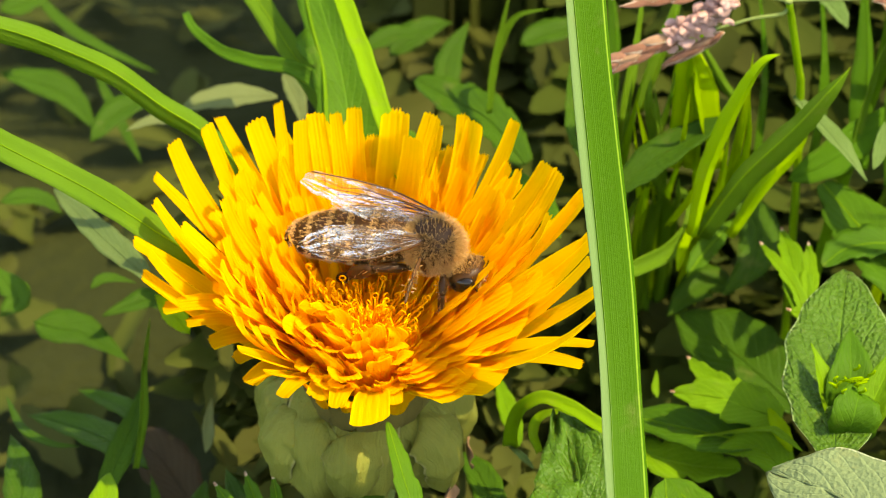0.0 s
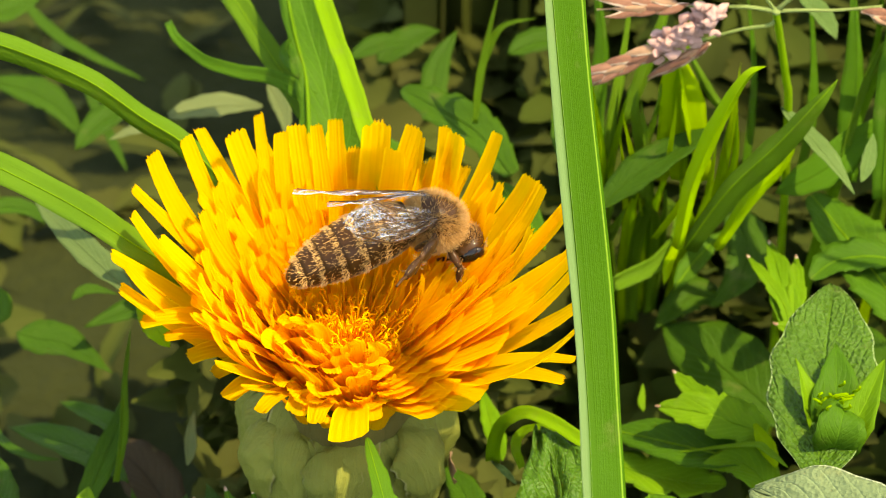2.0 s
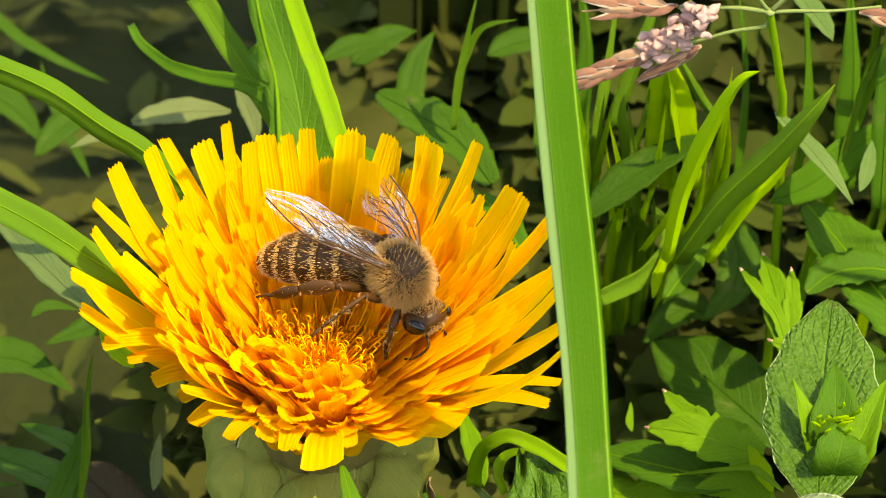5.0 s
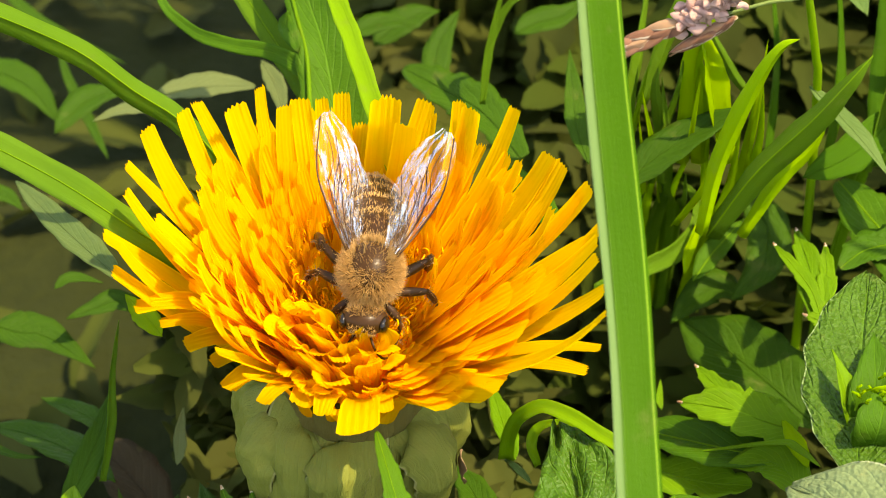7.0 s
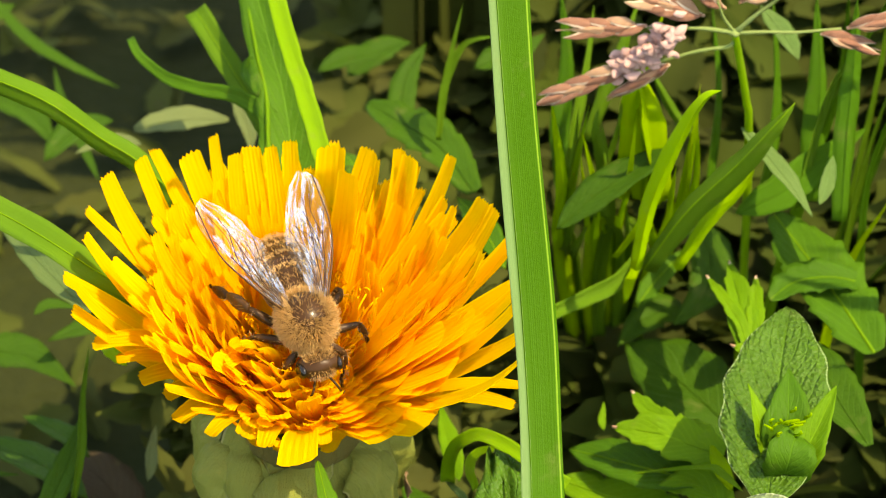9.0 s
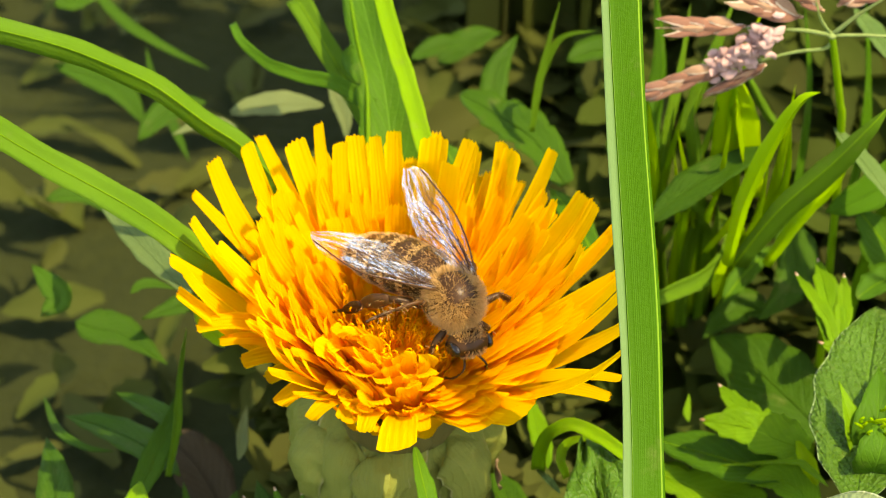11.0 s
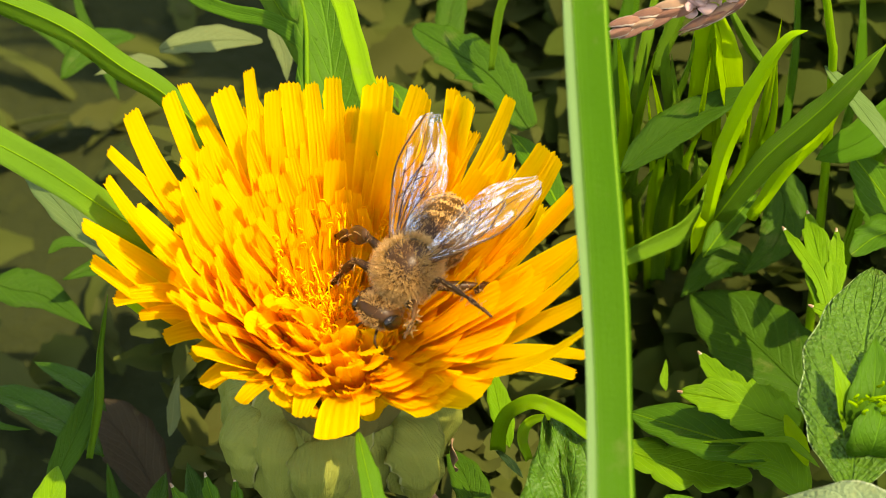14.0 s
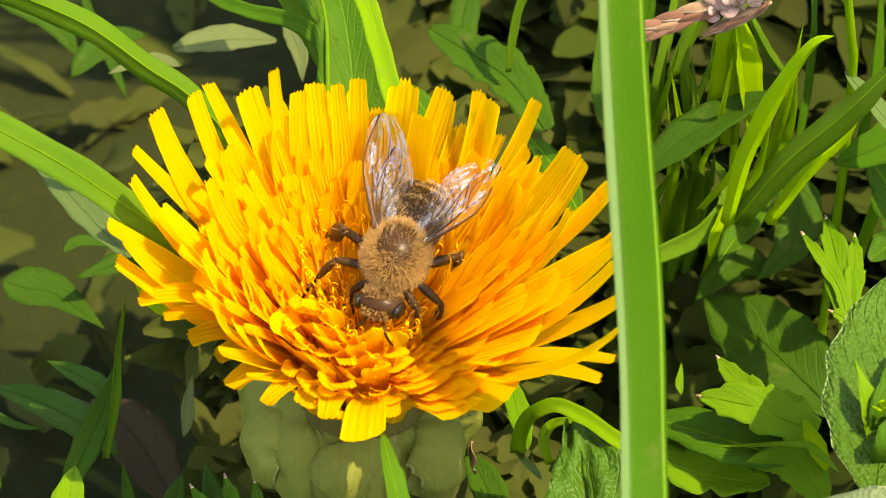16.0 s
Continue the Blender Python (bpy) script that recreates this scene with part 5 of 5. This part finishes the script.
# ---- the flowering grass ----
def build_panicle():
    plant = empty("flowering_grass", "flowering grass stalk with reddish spikelets and pink anthers", "grass", (35.6, 25.0, -1.0))
    base = Vector((35.6, 25.0, -1.0))

    def at(*pts):
        return [Vector(p) - base for p in pts]

    part("stalk", tube(at((35.6, 25.0, -1.0), (35.6, 25.0, 40.0), (35.3, 25.0, 54.0), (35.0, 25.0, 56.6), (34.3, 25.0, 60.7), (33.8, 25.0, 63.4)), 0.36, 26, 8, 0.8), GRASS_LIT, plant)
    part("stalk_joint", egg((0.42, 0.42, 0.3), at((33.8, 25.0, 63.4))[0], 6, 8), STEM, plant)
    for thick, ctrl in ((0.17, at((33.8, 25.0, 62.6), (33.3, 24.9, 62.1), (31.2, 24.8, 61.8), (28.6, 24.8, 60.9), (26.5, 24.8, 60.2))),
                        (0.2, at((33.8, 25.0, 63.4), (31.8, 24.8, 63.9), (30.2, 24.9, 63.9), (27.0, 24.9, 63.9))),
                        (0.16, at((33.8, 25.0, 63.4), (36.0, 25.0, 63.5), (38.5, 25.0, 63.5), (42.0, 25.0, 63.9))),
                        (0.15, at((33.8, 25.0, 63.4), (32.8, 25.0, 65.0), (32.1, 25.0, 67.5), (31.9, 25.0, 70.0))),
                        (0.2, at((33.8, 25.0, 63.4), (35.2, 25.0, 65.0), (36.2, 25.0, 66.0), (38.4, 25.0, 68.0)))):
        part("branch", tube(ctrl, thick, 12, 6, 0.6), STEM, plant)
    # spikelets: overlapping boat-shaped husks fanned along a short axis; then the count, half width and spread of the husks
    rng = random.Random(21)
    for a, b, count, half, spread in (((25.6, 24.6, 60.4), (18.3, 24.4, 56.5), 9, 0.62, 0.75), ((28.8, 24.3, 60.8), (24.0, 24.1, 57.3), 5, 0.52, 0.25), ((27.0, 24.9, 64.1), (19.9, 24.9, 63.6), 8, 0.6, 0.8),
                                      ((31.4, 25.2, 64.9), (25.4, 25.3, 67.0), 10, 0.68, 1.0), ((33.0, 25.2, 65.6), (29.4, 25.2, 68.6), 6, 0.6, 0.8), ((34.0, 25.4, 66.0), (37.6, 25.6, 67.4), 5, 0.6, 0.6),
                                      ((40.4, 24.8, 63.5), (45.2, 24.8, 61.9), 5, 0.52, 0.5), ((42.4, 25.0, 63.9), (47.6, 25.0, 65.2), 6, 0.55, 0.5)):
        a, b = at(a, b)
        along = (b - a).normalized()
        reach = (b - a).length
        spike = part("spikelet", tube([a, a.lerp(b, 0.5), b], 0.14, 6, 5, 0.4), HUSK_TAN, plant)
        across = along.cross(Vector((0, -0.85, 0.5))).normalized()
        for k in range(count):
            size = min(reach * 0.55, 3.3) * rng.uniform(0.85, 1.1)
            hand = (-1, 1, 0.1)[k % 3] * spread
            p = a + along * (reach - size) * k / (count - 1) + Vector((0, -0.12 * (k % 3), 0.1))
            tip = p + along * size + across * hand * size * 0.26
            belly = across * hand * 0.55 + Vector((0, -0.3, 0.22))
            part("husk", ribbon([p, p.lerp(tip, 0.3) + belly, p.lerp(tip, 0.68) + belly * 0.9, tip], half * rng.uniform(0.7, 0.9), Vector((0, -0.75, 0.6)) + across * hand * 1.1, lance_profile, 10, 6, -1.0, 0.05, seed=k), HUSK_TAN if k % 4 == 1 else HUSK, spike)
    # anthers: a dense cluster of small plump pink flakes
    a, b = at((24.9, 24.2, 60.0), (29.2, 24.2, 64.0))
    for k in range(96):
        p = a.lerp(b, rng.random()) + Vector((rng.gauss(0, 0.4), rng.gauss(0, 0.35), rng.gauss(0, 0.62)))
        way = Vector((rng.gauss(-0.7, 0.4), rng.gauss(-0.2, 0.4), rng.gauss(0.1, 0.5))).normalized() * rng.uniform(0.9, 1.5)
        part("anther", ribbon([p - way * 0.5, p + Vector((0, -0.1, 0.06)), p + way * 0.5], rng.uniform(0.32, 0.48), (rng.gauss(0, 0.4), -0.8, 0.6), oval_profile, 6, 4, -0.6, 0.15, rng.uniform(-30, 30), seed=k, thick=0.12, ripple=0.15), ANTHER, plant)
    return plant


build_panicle()


# ---- the honeybee ----
def on_egg(size, count, seed, keep):
    rng = random.Random(seed)
    out = []
    while len(out) < count:
        d = Vector((rng.gauss(0, 1), rng.gauss(0, 1), rng.gauss(0, 1))).normalized()
        if keep(d):
            out.append((Vector(a * b for a, b in zip(d, size)), Vector(a / b for a, b in zip(d, size)).normalized()))
    return out


def abdomen_radius(x):
    """Half height of the abdomen at a distance x behind its waist, of 9.9 in all."""
    v = x / 9.9
    return 2.28 * max(0.0, math.sin(math.pi * min(1, 0.13 + 0.87 * v) ** 0.86)) ** 0.5 if v < 1 else 0.0


def abdomen_axis(x):
    return Vector((-1.9 - x, 0, -0.35 - 0.012 * x * x))


def build_wing(name, length, width, parent, left, at):
    """A membrane with a stiff leading edge and branching veins. Its span lies along -x, its leading edge outwards."""
    sign = 1 if left else -1
    bm = bmesh.new()
    uvs = bm.loops.layers.uv.new("UVMap")
    n, cols = 18, 8
    rows = []

    def place(v, c):
        lead = sign * width * (0.10 + 0.28 * math.sin(math.pi * v * 0.92))
        chord = width * (0.16 + 0.84 * math.sin(math.pi * min(1, 0.04 + 0.9 * v ** 1.25)) ** 0.75)
        if v > 0.9:
            chord *= 1 - 0.45 * ((v - 0.9) / 0.1) ** 2
            lead -= sign * width * 0.2 * ((v - 0.9) / 0.1) ** 2
        z = 0.10 * math.sin(c * 9 + v * 7) * width / 3 + 0.07 * math.sin(v * 21 + c * 5) - 0.25 * c * c * width / 3
        return Vector((-length * v - 0.25 * c * length * 0.1, lead - sign * chord * c, z))

    for i in range(n + 1):
        rows.append([bm.verts.new(place(i / n, j / cols)) for j in range(cols + 1)])
    for i, (a, b) in enumerate(zip(rows, rows[1:])):
        for j in range(cols):
            face = bm.faces.new((a[j], a[j + 1], b[j + 1], b[j]))
            for loop, uv in zip(face.loops, ((i, j), (i, j + 1), (i + 1, j + 1), (i + 1, j))):
                loop[uvs].uv = (uv[0] / n, uv[1] / cols)
    wing = part(name, bm, MEMBRANE, parent, "clear brown-veined wing", at=at)
    lift = Vector((0, 0, 0.03))
    for k, (radius, ways) in enumerate(((0.085, ((0, 0.0), (0.3, 0.02), (0.6, 0.02), (0.97, 0.08))), (0.05, ((0, 0.1), (0.25, 0.2), (0.5, 0.22), (0.7, 0.1))),
                                        (0.042, ((0.02, 0.3), (0.25, 0.42), (0.55, 0.5), (0.82, 0.62))), (0.04, ((0.02, 0.5), (0.2, 0.66), (0.45, 0.86), (0.55, 0.97))),
                                        (0.036, ((0.3, 0.22), (0.42, 0.4), (0.55, 0.5), (0.62, 0.66))), (0.033, ((0.5, 0.22), (0.6, 0.36), (0.7, 0.42), (0.86, 0.4))),
                                        (0.033, ((0.45, 0.48), (0.5, 0.6), (0.52, 0.7), (0.6, 0.92))))):
        part("vein", tube([place(v, c) + lift for v, c in ways], radius, 12, 5, 0.6), CHITIN_BROWN, wing)
    return wing


def build_leg(parent, left, joints, widths):
    """A leg of three pieces from its hip outwards; the joints are in the bee's space."""
    sign = 1 if left else -1
    pts = [Vector((x, sign * y, z)) for x, y, z in joints]
    hip = pts[0]
    pts = [p - hip for p in pts]

    def piece(a, b, r, swell, squeeze=0.0):
        mid = a.lerp(b, 0.5)
        way = (b - a).normalized()
        return tube([a, a.lerp(b, 0.3), mid, a.lerp(b, 0.75), b], lambda v: r * (0.55 + swell * math.sin(math.pi * min(1, v * 0.85 + 0.1))), 9, 8, 1, None,
                    (way.cross(Vector((0, 0, 1))).normalized(), squeeze))

    leg = part("leg", piece(pts[0], pts[1], widths[0] * 0.85, 0.55), CHITIN, parent, at=hip)
    part("tibia", piece(pts[1], pts[2], widths[1] * 0.8, 0.75, 0.45), CHITIN_BROWN, leg)
    part("tarsus", piece(pts[2], pts[3], widths[2] * 0.7, 0.6, 0.35), CHITIN, leg)
    part("foot", tube([pts[3], pts[3].lerp(pts[4], 0.5) + Vector((0, 0, 0.12)), pts[4]], 0.16, 6, 6, 0.6), CHITIN_BROWN, leg)
    roots = []
    rng = random.Random(4)
    for a, b in zip(pts[:3], pts[1:4]):
        for _ in range(40):
            d = Vector((rng.gauss(0, 1), rng.gauss(0, 1), rng.gauss(0, 1))).normalized()
            roots.append((a.lerp(b, rng.random()) + d * 0.2, d))
    part("leg_hair", hairs(roots, 0.55, 0.4, 0.025, 3), FUZZ, leg, kind="stuff")
    return leg


def build_bee():
    bee = empty("honeybee", "brown honeybee with tan furry thorax and banded abdomen", "bee")
    thorax = part("thorax", egg((2.25, 2.0, 1.95)), CHITIN, bee)
    part("fuzz", hairs(on_egg((2.2, 1.95, 1.9), 12000, 5, lambda d: not (d.z > 0.66 and abs(d.y) < 0.55 and abs(d.x) < 0.6) or (d.x * 7.1 + d.y * 3.3) % 1 < 0.09), 0.62, 0.3, 0.02, 6), FUZZ, thorax, "tan fur", kind="stuff")
    # abdomen in overlapping plates with bands of pale hair
    abdomen = part("abdomen", tube([abdomen_axis(-0.6), abdomen_axis(0.4), abdomen_axis(1.2)], 0.9, 6, 12, 1.6), CHITIN, bee)
    edges = (0.2, 2.1, 3.9, 5.6, 7.2, 8.6, 9.86)
    for k, (a, b) in enumerate(zip(edges, edges[1:])):
        bm = bmesh.new()
        uvs = bm.loops.layers.uv.new("UVMap")
        rings, sides = [], 28
        for i in range(7):
            x = a - 0.25 + (b - a + 0.25) * i / 6
            r = abdomen_radius(max(0.02, x)) * (0.955 + 0.045 * i / 6) + (0.0 if k == 5 else 0.03)
            c = abdomen_axis(x)
            rings.append([bm.verts.new(c + Vector((0, math.cos(q) * r * 1.0, math.sin(q) * r * 0.93))) for q in (2 * math.pi * s / sides for s in range(sides))])
        for i, (p, q) in enumerate(zip(rings, rings[1:])):
            for s in range(sides):
                face = bm.faces.new((p[s], q[s], q[(s + 1) % sides], p[(s + 1) % sides]))
                for loop in face.loops:
                    loop[uvs].uv = (s / sides, i / 6)
        bm.faces.new(rings[-1][::-1])
        plate = part("plate", bm, CHITIN, abdomen)
        roots = []
        rng = random.Random(50 + k)
        for _ in range((900, 1200, 1200, 1150, 950, 600)[k]):
            # most hairs stand in a band behind the plate before, few on the bare dark edge
            x = a + (b - a) * (rng.random() if k == 0 else rng.uniform(0.0, 0.3) if rng.random() < 0.8 else rng.uniform(0.3, 0.9))
            q = rng.uniform(0, 6.283)
            r = abdomen_radius(max(0.05, x)) + 0.02
            roots.append((abdomen_axis(x) + Vector((0, math.cos(q) * r, math.sin(q) * r * 0.93)), Vector((-0.9, math.cos(q) * 0.35, math.sin(q) * 0.35)).normalized()))
        part("hair_band", hairs(roots, 0.27, 0.2, 0.018, 60 + k), FUZZ if k == 0 else FUZZ_PALE, plate, "band of pale hair", kind="stuff")
    # head, turned down
    head = part("head", egg((1.05, 1.72, 1.45)), CHITIN, bee, at=(3.0, 0, -1.65))
    head.rotation_euler.y = radians(55)
    part("fuzz", hairs([(p, d) for p, d in on_egg((1.03, 1.6, 1.43), 1500, 8, lambda d: abs(d.y) < 0.7 and (d.z < -0.25 or d.x < -0.45))], 0.42, 0.35, 0.02, 9), FUZZ, head, "tan fur", kind="stuff")
    part("face_fuzz", hairs(on_egg((1.03, 1.6, 1.43), 700, 12, lambda d: abs(d.y) < 0.55 and d.x > 0.1), 0.3, 0.35, 0.018, 13), FUZZ, head, "short tan face hair", kind="stuff")
    for sign in (1, -1):
        part("eye", egg((0.62, 0.42, 1.05), (0.12, sign * 1.36, 0.15)), EYE, head, "glossy black compound eye")
        part("antenna", tube([(0.9, sign * 0.45, 0.1), (1.7, sign * 0.9, 0.7), (2.3, sign * 1.2, 0.2), (2.7, sign * 1.5, -0.5), (2.8, sign * 1.7, -1.2)], 0.1, 16, 7, 0.9), CHITIN, head)
    part("mouthparts", tube([(0.75, 0, -1.0), (0.85, 0, -1.8), (0.7, 0, -2.6)], 0.3, 8, 8, 0.4), CHITIN_BROWN, head)
    wings = [build_wing("wing", 10.3, 3.3, bee, left, (-0.4, (1 if left else -1) * 1.45, 1.45)) for left in (True, False)]
    hind = [build_wing("wing", 7.3, 2.5, bee, left, (-1.0, (1 if left else -1) * 1.45, 1.25)) for left in (True, False)]
    legs, reach = [], []
    for left in (True, False):
        for joints, widths in ((((1.5, 1.2, -1.5), (2.5, 2.4, -1.8), (3.3, 2.6, -3.2), (3.9, 2.5, -4.2), (4.5, 2.6, -4.7)), (0.36, 0.32, 0.25)),
                               (((0.3, 1.5, -1.6), (0.9, 3.9, -0.9), (1.6, 5.2, -2.6), (2.1, 6.0, -3.8), (2.4, 6.4, -4.5)), (0.36, 0.32, 0.28)),
                               (((-1.0, 1.5, -1.6), (-2.6, 3.8, -0.5), (-4.9, 4.5, -2.0), (-6.6, 4.9, -3.4), (-7.8, 5.2, -4.2)), (0.4, 0.66, 0.62))):
            legs.append(build_leg(bee, left, joints, widths))
            reach.append((Vector(joints[-1]) - Vector(joints[0])) * Vector((1, 1 if left else -1, 1)))
    return bee, abdomen, wings, hind, legs, reach


bee, abdomen, fore_wings, hind_wings, legs, leg_reach = build_bee()


# ---- what moves ----
# seconds, place in plan units, roll, nose-down pitch, heading
BEE = (
    (0, 5.96, 2.3, 57.58, -0.3, 4.9, -23.4),
    (0.5, 6.63, 2.07, 57.67, -0.9, 17.4, -11),
    (1, 6.55, 2.18, 57.59, 0.1, 17.1, -4.1),
    (1.5, 7.51, 3.87, 59.57, -0.5, 15.6, 4.3),
    (2, 7.4, 3.98, 59.71, 1.3, 15.5, 7.9),
    (2.5, 7.57, 3.83, 59.7, -0.4, 17.3, 4.4),
    (3, 7.6, 4.48, 59.7, -0.3, 18, 6.6),
    (3.5, 7.67, 4.38, 59.6, 1.5, 17.6, 12),
    (4, 8.22, 5.09, 59.78, -1.8, -0.7, 8.7),
    (4.2, 8.74, 2.62, 59.61, -2.8, 20.7, -5.1),
    (5.3, 5.4, 0.6, 58.7, -2.8, 15.5, -50.3),
    (6.5, 2.1, -1.51, 57.8, -2.7, 10.3, -95.6),
    (7, 2.16, -1.32, 57.76, -1.5, 7, -98),
    (7.5, 2.05, -0.77, 57.8, 0.6, 9.4, -76.9),
    (8, 1.25, -1.75, 57.77, 1.8, 7.6, -74.9),
    (8.5, 1.71, -1.89, 57.79, 0.8, 9.9, -76.9),
    (9, 1.77, -2.24, 57.77, 1.3, 6, -70.3),
    (9.5, 4.06, -0.88, 57.77, -0.3, 8.3, -58.2),
    (11.8, 6.15, -1.09, 57.83, -4, 13.2, -67.4),
    (12, 6.8, -1.16, 57.85, -5.1, 8.5, -83.1),
    (12.5, 7.16, -1.82, 57.85, -4.9, 6.8, -91.8),
    (13, 6.31, -1.63, 57.84, -5.4, -2.9, -107.3),
    (13.5, 6.78, -2.19, 57.83, -5.4, -5.5, -113.8),
    (14, 5.62, -1.24, 57.8, -1.8, 1.1, -126.1),
    (14.5, 4.37, -1.37, 57.83, -3.9, 3.4, -116.6),
    (15, 3.13, 1.85, 57.81, -3.3, -2.2, -121.3),
    (15.5, 1.68, -0.25, 57.85, -3, 4.5, -118.9),
    (16, 3.09, 0.14, 57.81, -3.3, 3.7, -106.9),
)
# seconds, how far the abdomen is bent aside and down, in degrees
ABDOMEN = (
    (0, 11, -7),
    (0.5, 15, -10),
    (1, 14, -4),
    (1.5, 15, -23),
    (2, 17, -23),
    (2.5, 21, -27),
    (3, 25, -31),
    (3.5, 22, -28),
    (4, 15, -17),
    (4.2, 27, -30),
    (6.5, 6, -14),
    (7, 9, -8),
    (7.5, -1, -16),
    (8, -5, -9),
    (8.5, -1, -13),
    (9, -4, -11),
    (9.5, 10, -15),
    (11.8, 40, -20),
    (12, 46, -17),
    (12.5, 44, -15),
    (13, 53, -12),
    (13.5, 54, -7),
    (14, 21, -16),
    (14.5, 15, -14),
    (15, 15, -21),
    (15.5, 9, -19),
    (16, 6, -20),
)
# seconds, spread and lift of the left wings, spread and lift of the right ones, roll of both, in degrees
WINGS = (
    (0, -13, 10, 54, 15, 0, 20),
    (0.5, -3, -4, 34, -4, 0, 20),
    (1, 3, -2, 28, 2, 0, 20),
    (1.5, -16, 3, 48, 14, -43, 32),
    (2, -2, -7, 38, 15, -43, 36),
    (2.5, -3, 6, 42, 25, -47, 40),
    (3, -13, -7, 42, 13, -43, 28),
    (3.5, -16, 10, 45, 24, -54, 32),
    (4, 26, -10, 20, 5, 0, 24),
    (4.2, 43, -17, 2, -12, 0, 16),
    (6.5, 19, 5, 31, 19, -16, 0),
    (7, 16, 14, 21, 22, -16, -8),
    (7.5, 8, 3, 27, 10, -8, 0),
    (8, 7, 18, 26, 13, -8, 0),
    (8.5, 6, 19, 24, 16, -8, 0),
    (9, 11, 17, 25, 19, -8, 0),
    (9.5, -4, 11, 25, 1, 0, 0),
    (11.8, 6, 5, 48, -3, -4, 0),
    (12, 8, 9, 37, 9, -12, 0),
    (12.5, 7, 11, 29, 16, -12, -4),
    (13, 6, 7, 30, 11, -16, -8),
    (13.5, 7, 8, 31, 20, -16, -8),
    (14, 10, 2, 25, 14, -16, -16),
    (14.5, 16, -5, 19, 10, -16, -12),
    (15, 14, -16, 18, 10, -16, -10),
    (15.5, 20, -5, 15, 6, -16, -12),
    (16, 14, -8, 18, 3, -14, -12),
)
# seconds, then for each leg (front, middle and hind of the left side, the same of the right) the bearing and the rise from its hip to its foot, in degrees
LEGS = (
    (0, 55, -78, 70, -55, 165, -48, -55, -78, -84, 18, -178, -34),
    (0.5, 55, -78, 70, -55, 165, -48, 17, -52, -102, 17, -134, 1),
    (1, 55, -78, 70, -55, 165, -48, 17, -52, -115, -2, -143, 0),
    (1.5, 55, -78, 70, -55, 165, -48, 17, -52, -125, -49, -143, 0),
    (2, 55, -78, 70, -55, 165, -48, -23, -61, -117, 18, -113, 16),
    (2.5, -17, -41, 70, -55, 165, -48, -5, -63, -123, 18, -119, 0),
    (3, -17, -41, 70, -55, 165, -48, -14, -63, -89, -49, -119, 0),
    (3.5, -17, -41, 70, -55, 165, -48, -13, -61, -93, -49, -111, 0),
    (4, -17, -41, 70, -55, 165, -48, -20, -63, -101, -1, -111, 0),
    (4.2, -17, -41, 70, -55, 165, -48, -20, -73, -94, 4, -119, -5),
    (6.5, 55, -78, 67, -80, 165, -42, -55, -78, -132, -37, -151, -38),
    (7, 55, -78, 127, -49, 165, -42, -55, -78, -132, -37, -152, -26),
    (7.5, 55, -78, 98, -49, 165, -42, -55, -78, -110, -40, -115, 11),
    (8, 55, -78, 92, -40, 165, -42, -55, -78, -144, -46, -143, -7),
    (8.5, 55, -78, 108, -45, 165, -42, -55, -78, -126, -56, -139, -8),
    (9, 55, -78, 107, -51, 165, -42, -55, -78, -147, -40, -150, -6),
    (9.5, 55, -78, 107, -51, 165, -42, -55, -78, -115, -9, -123, -10),
    (11.8, 51, -56, 88, -22, 165, -42, -55, -78, -91, 18, -138, -37),
    (12, 127, -54, 111, -22, 165, -42, -55, -78, -118, -35, -105, -25),
    (12.5, -22, -80, 127, -47, 165, -42, -55, -78, -133, -60, -93, 2),
    (13, -22, -80, 64, 18, 165, -42, -55, -78, -106, -33, -114, -33),
    (13.5, 36, 18, -18, 18, 165, -42, -55, -78, -78, -40, -106, -32),
    (14, 36, 18, 91, 18, 165, -45, -55, -78, -81, -40, -103, -23),
    (14.5, 36, 18, 65, 4, 165, -48, -55, -78, -78, -60, -140, -45),
    (15, 55, -78, 51, -7, 168, -62, -55, -78, -75, -82, -168, -62),
    (15.5, 55, -78, 74, 10, 170, -48, -55, -78, -75, -22, -165, -42),
    (16, 55, -78, 95, -80, 168, -48, -55, -78, -75, -40, -122, -38),
)


def motions():
    walk(bee, [(t, pose(x * U, y * U, z * U, roll, pitch, heading)) for t, x, y, z, roll, pitch, heading in BEE])
    waist = Vector((-1.9, 0, -0.35)) * U
    walk(abdomen, [(t, Matrix.Translation(waist) @ pose(0, 0, 0, 0, down, aside) @ Matrix.Translation(-waist)) for t, aside, down in ABDOMEN])
    for wing_pair, less in ((fore_wings, 0), (hind_wings, 7)):
        for n, wing in enumerate(wing_pair):
            root, sign = wing.location.copy(), 1 - 2 * n
            walk(wing, [(row[0], Matrix.Translation(root) @ pose(0, 0, 0, 0, 0, -sign * (row[1 + 2 * n] - less)) @ pose(0, 0, 0, 0, row[2 + 2 * n] - less * 0.4, 0) @ pose(0, 0, 0, row[5 + n], 0, 0)) for row in WINGS])
    for k, leg in enumerate(legs):
        root, rest = leg.location.copy(), leg_reach[k]
        rows = []
        for t, *aims in LEGS:
            bearing, rise = radians(aims[2 * k]), radians(aims[2 * k + 1])
            way = Vector((math.cos(bearing) * math.cos(rise), math.sin(bearing) * math.cos(rise), math.sin(rise)))
            rows.append((t, Matrix.Translation(root) @ rest.rotation_difference(way).to_matrix().to_4x4()))
        walk(leg, rows)


motions()
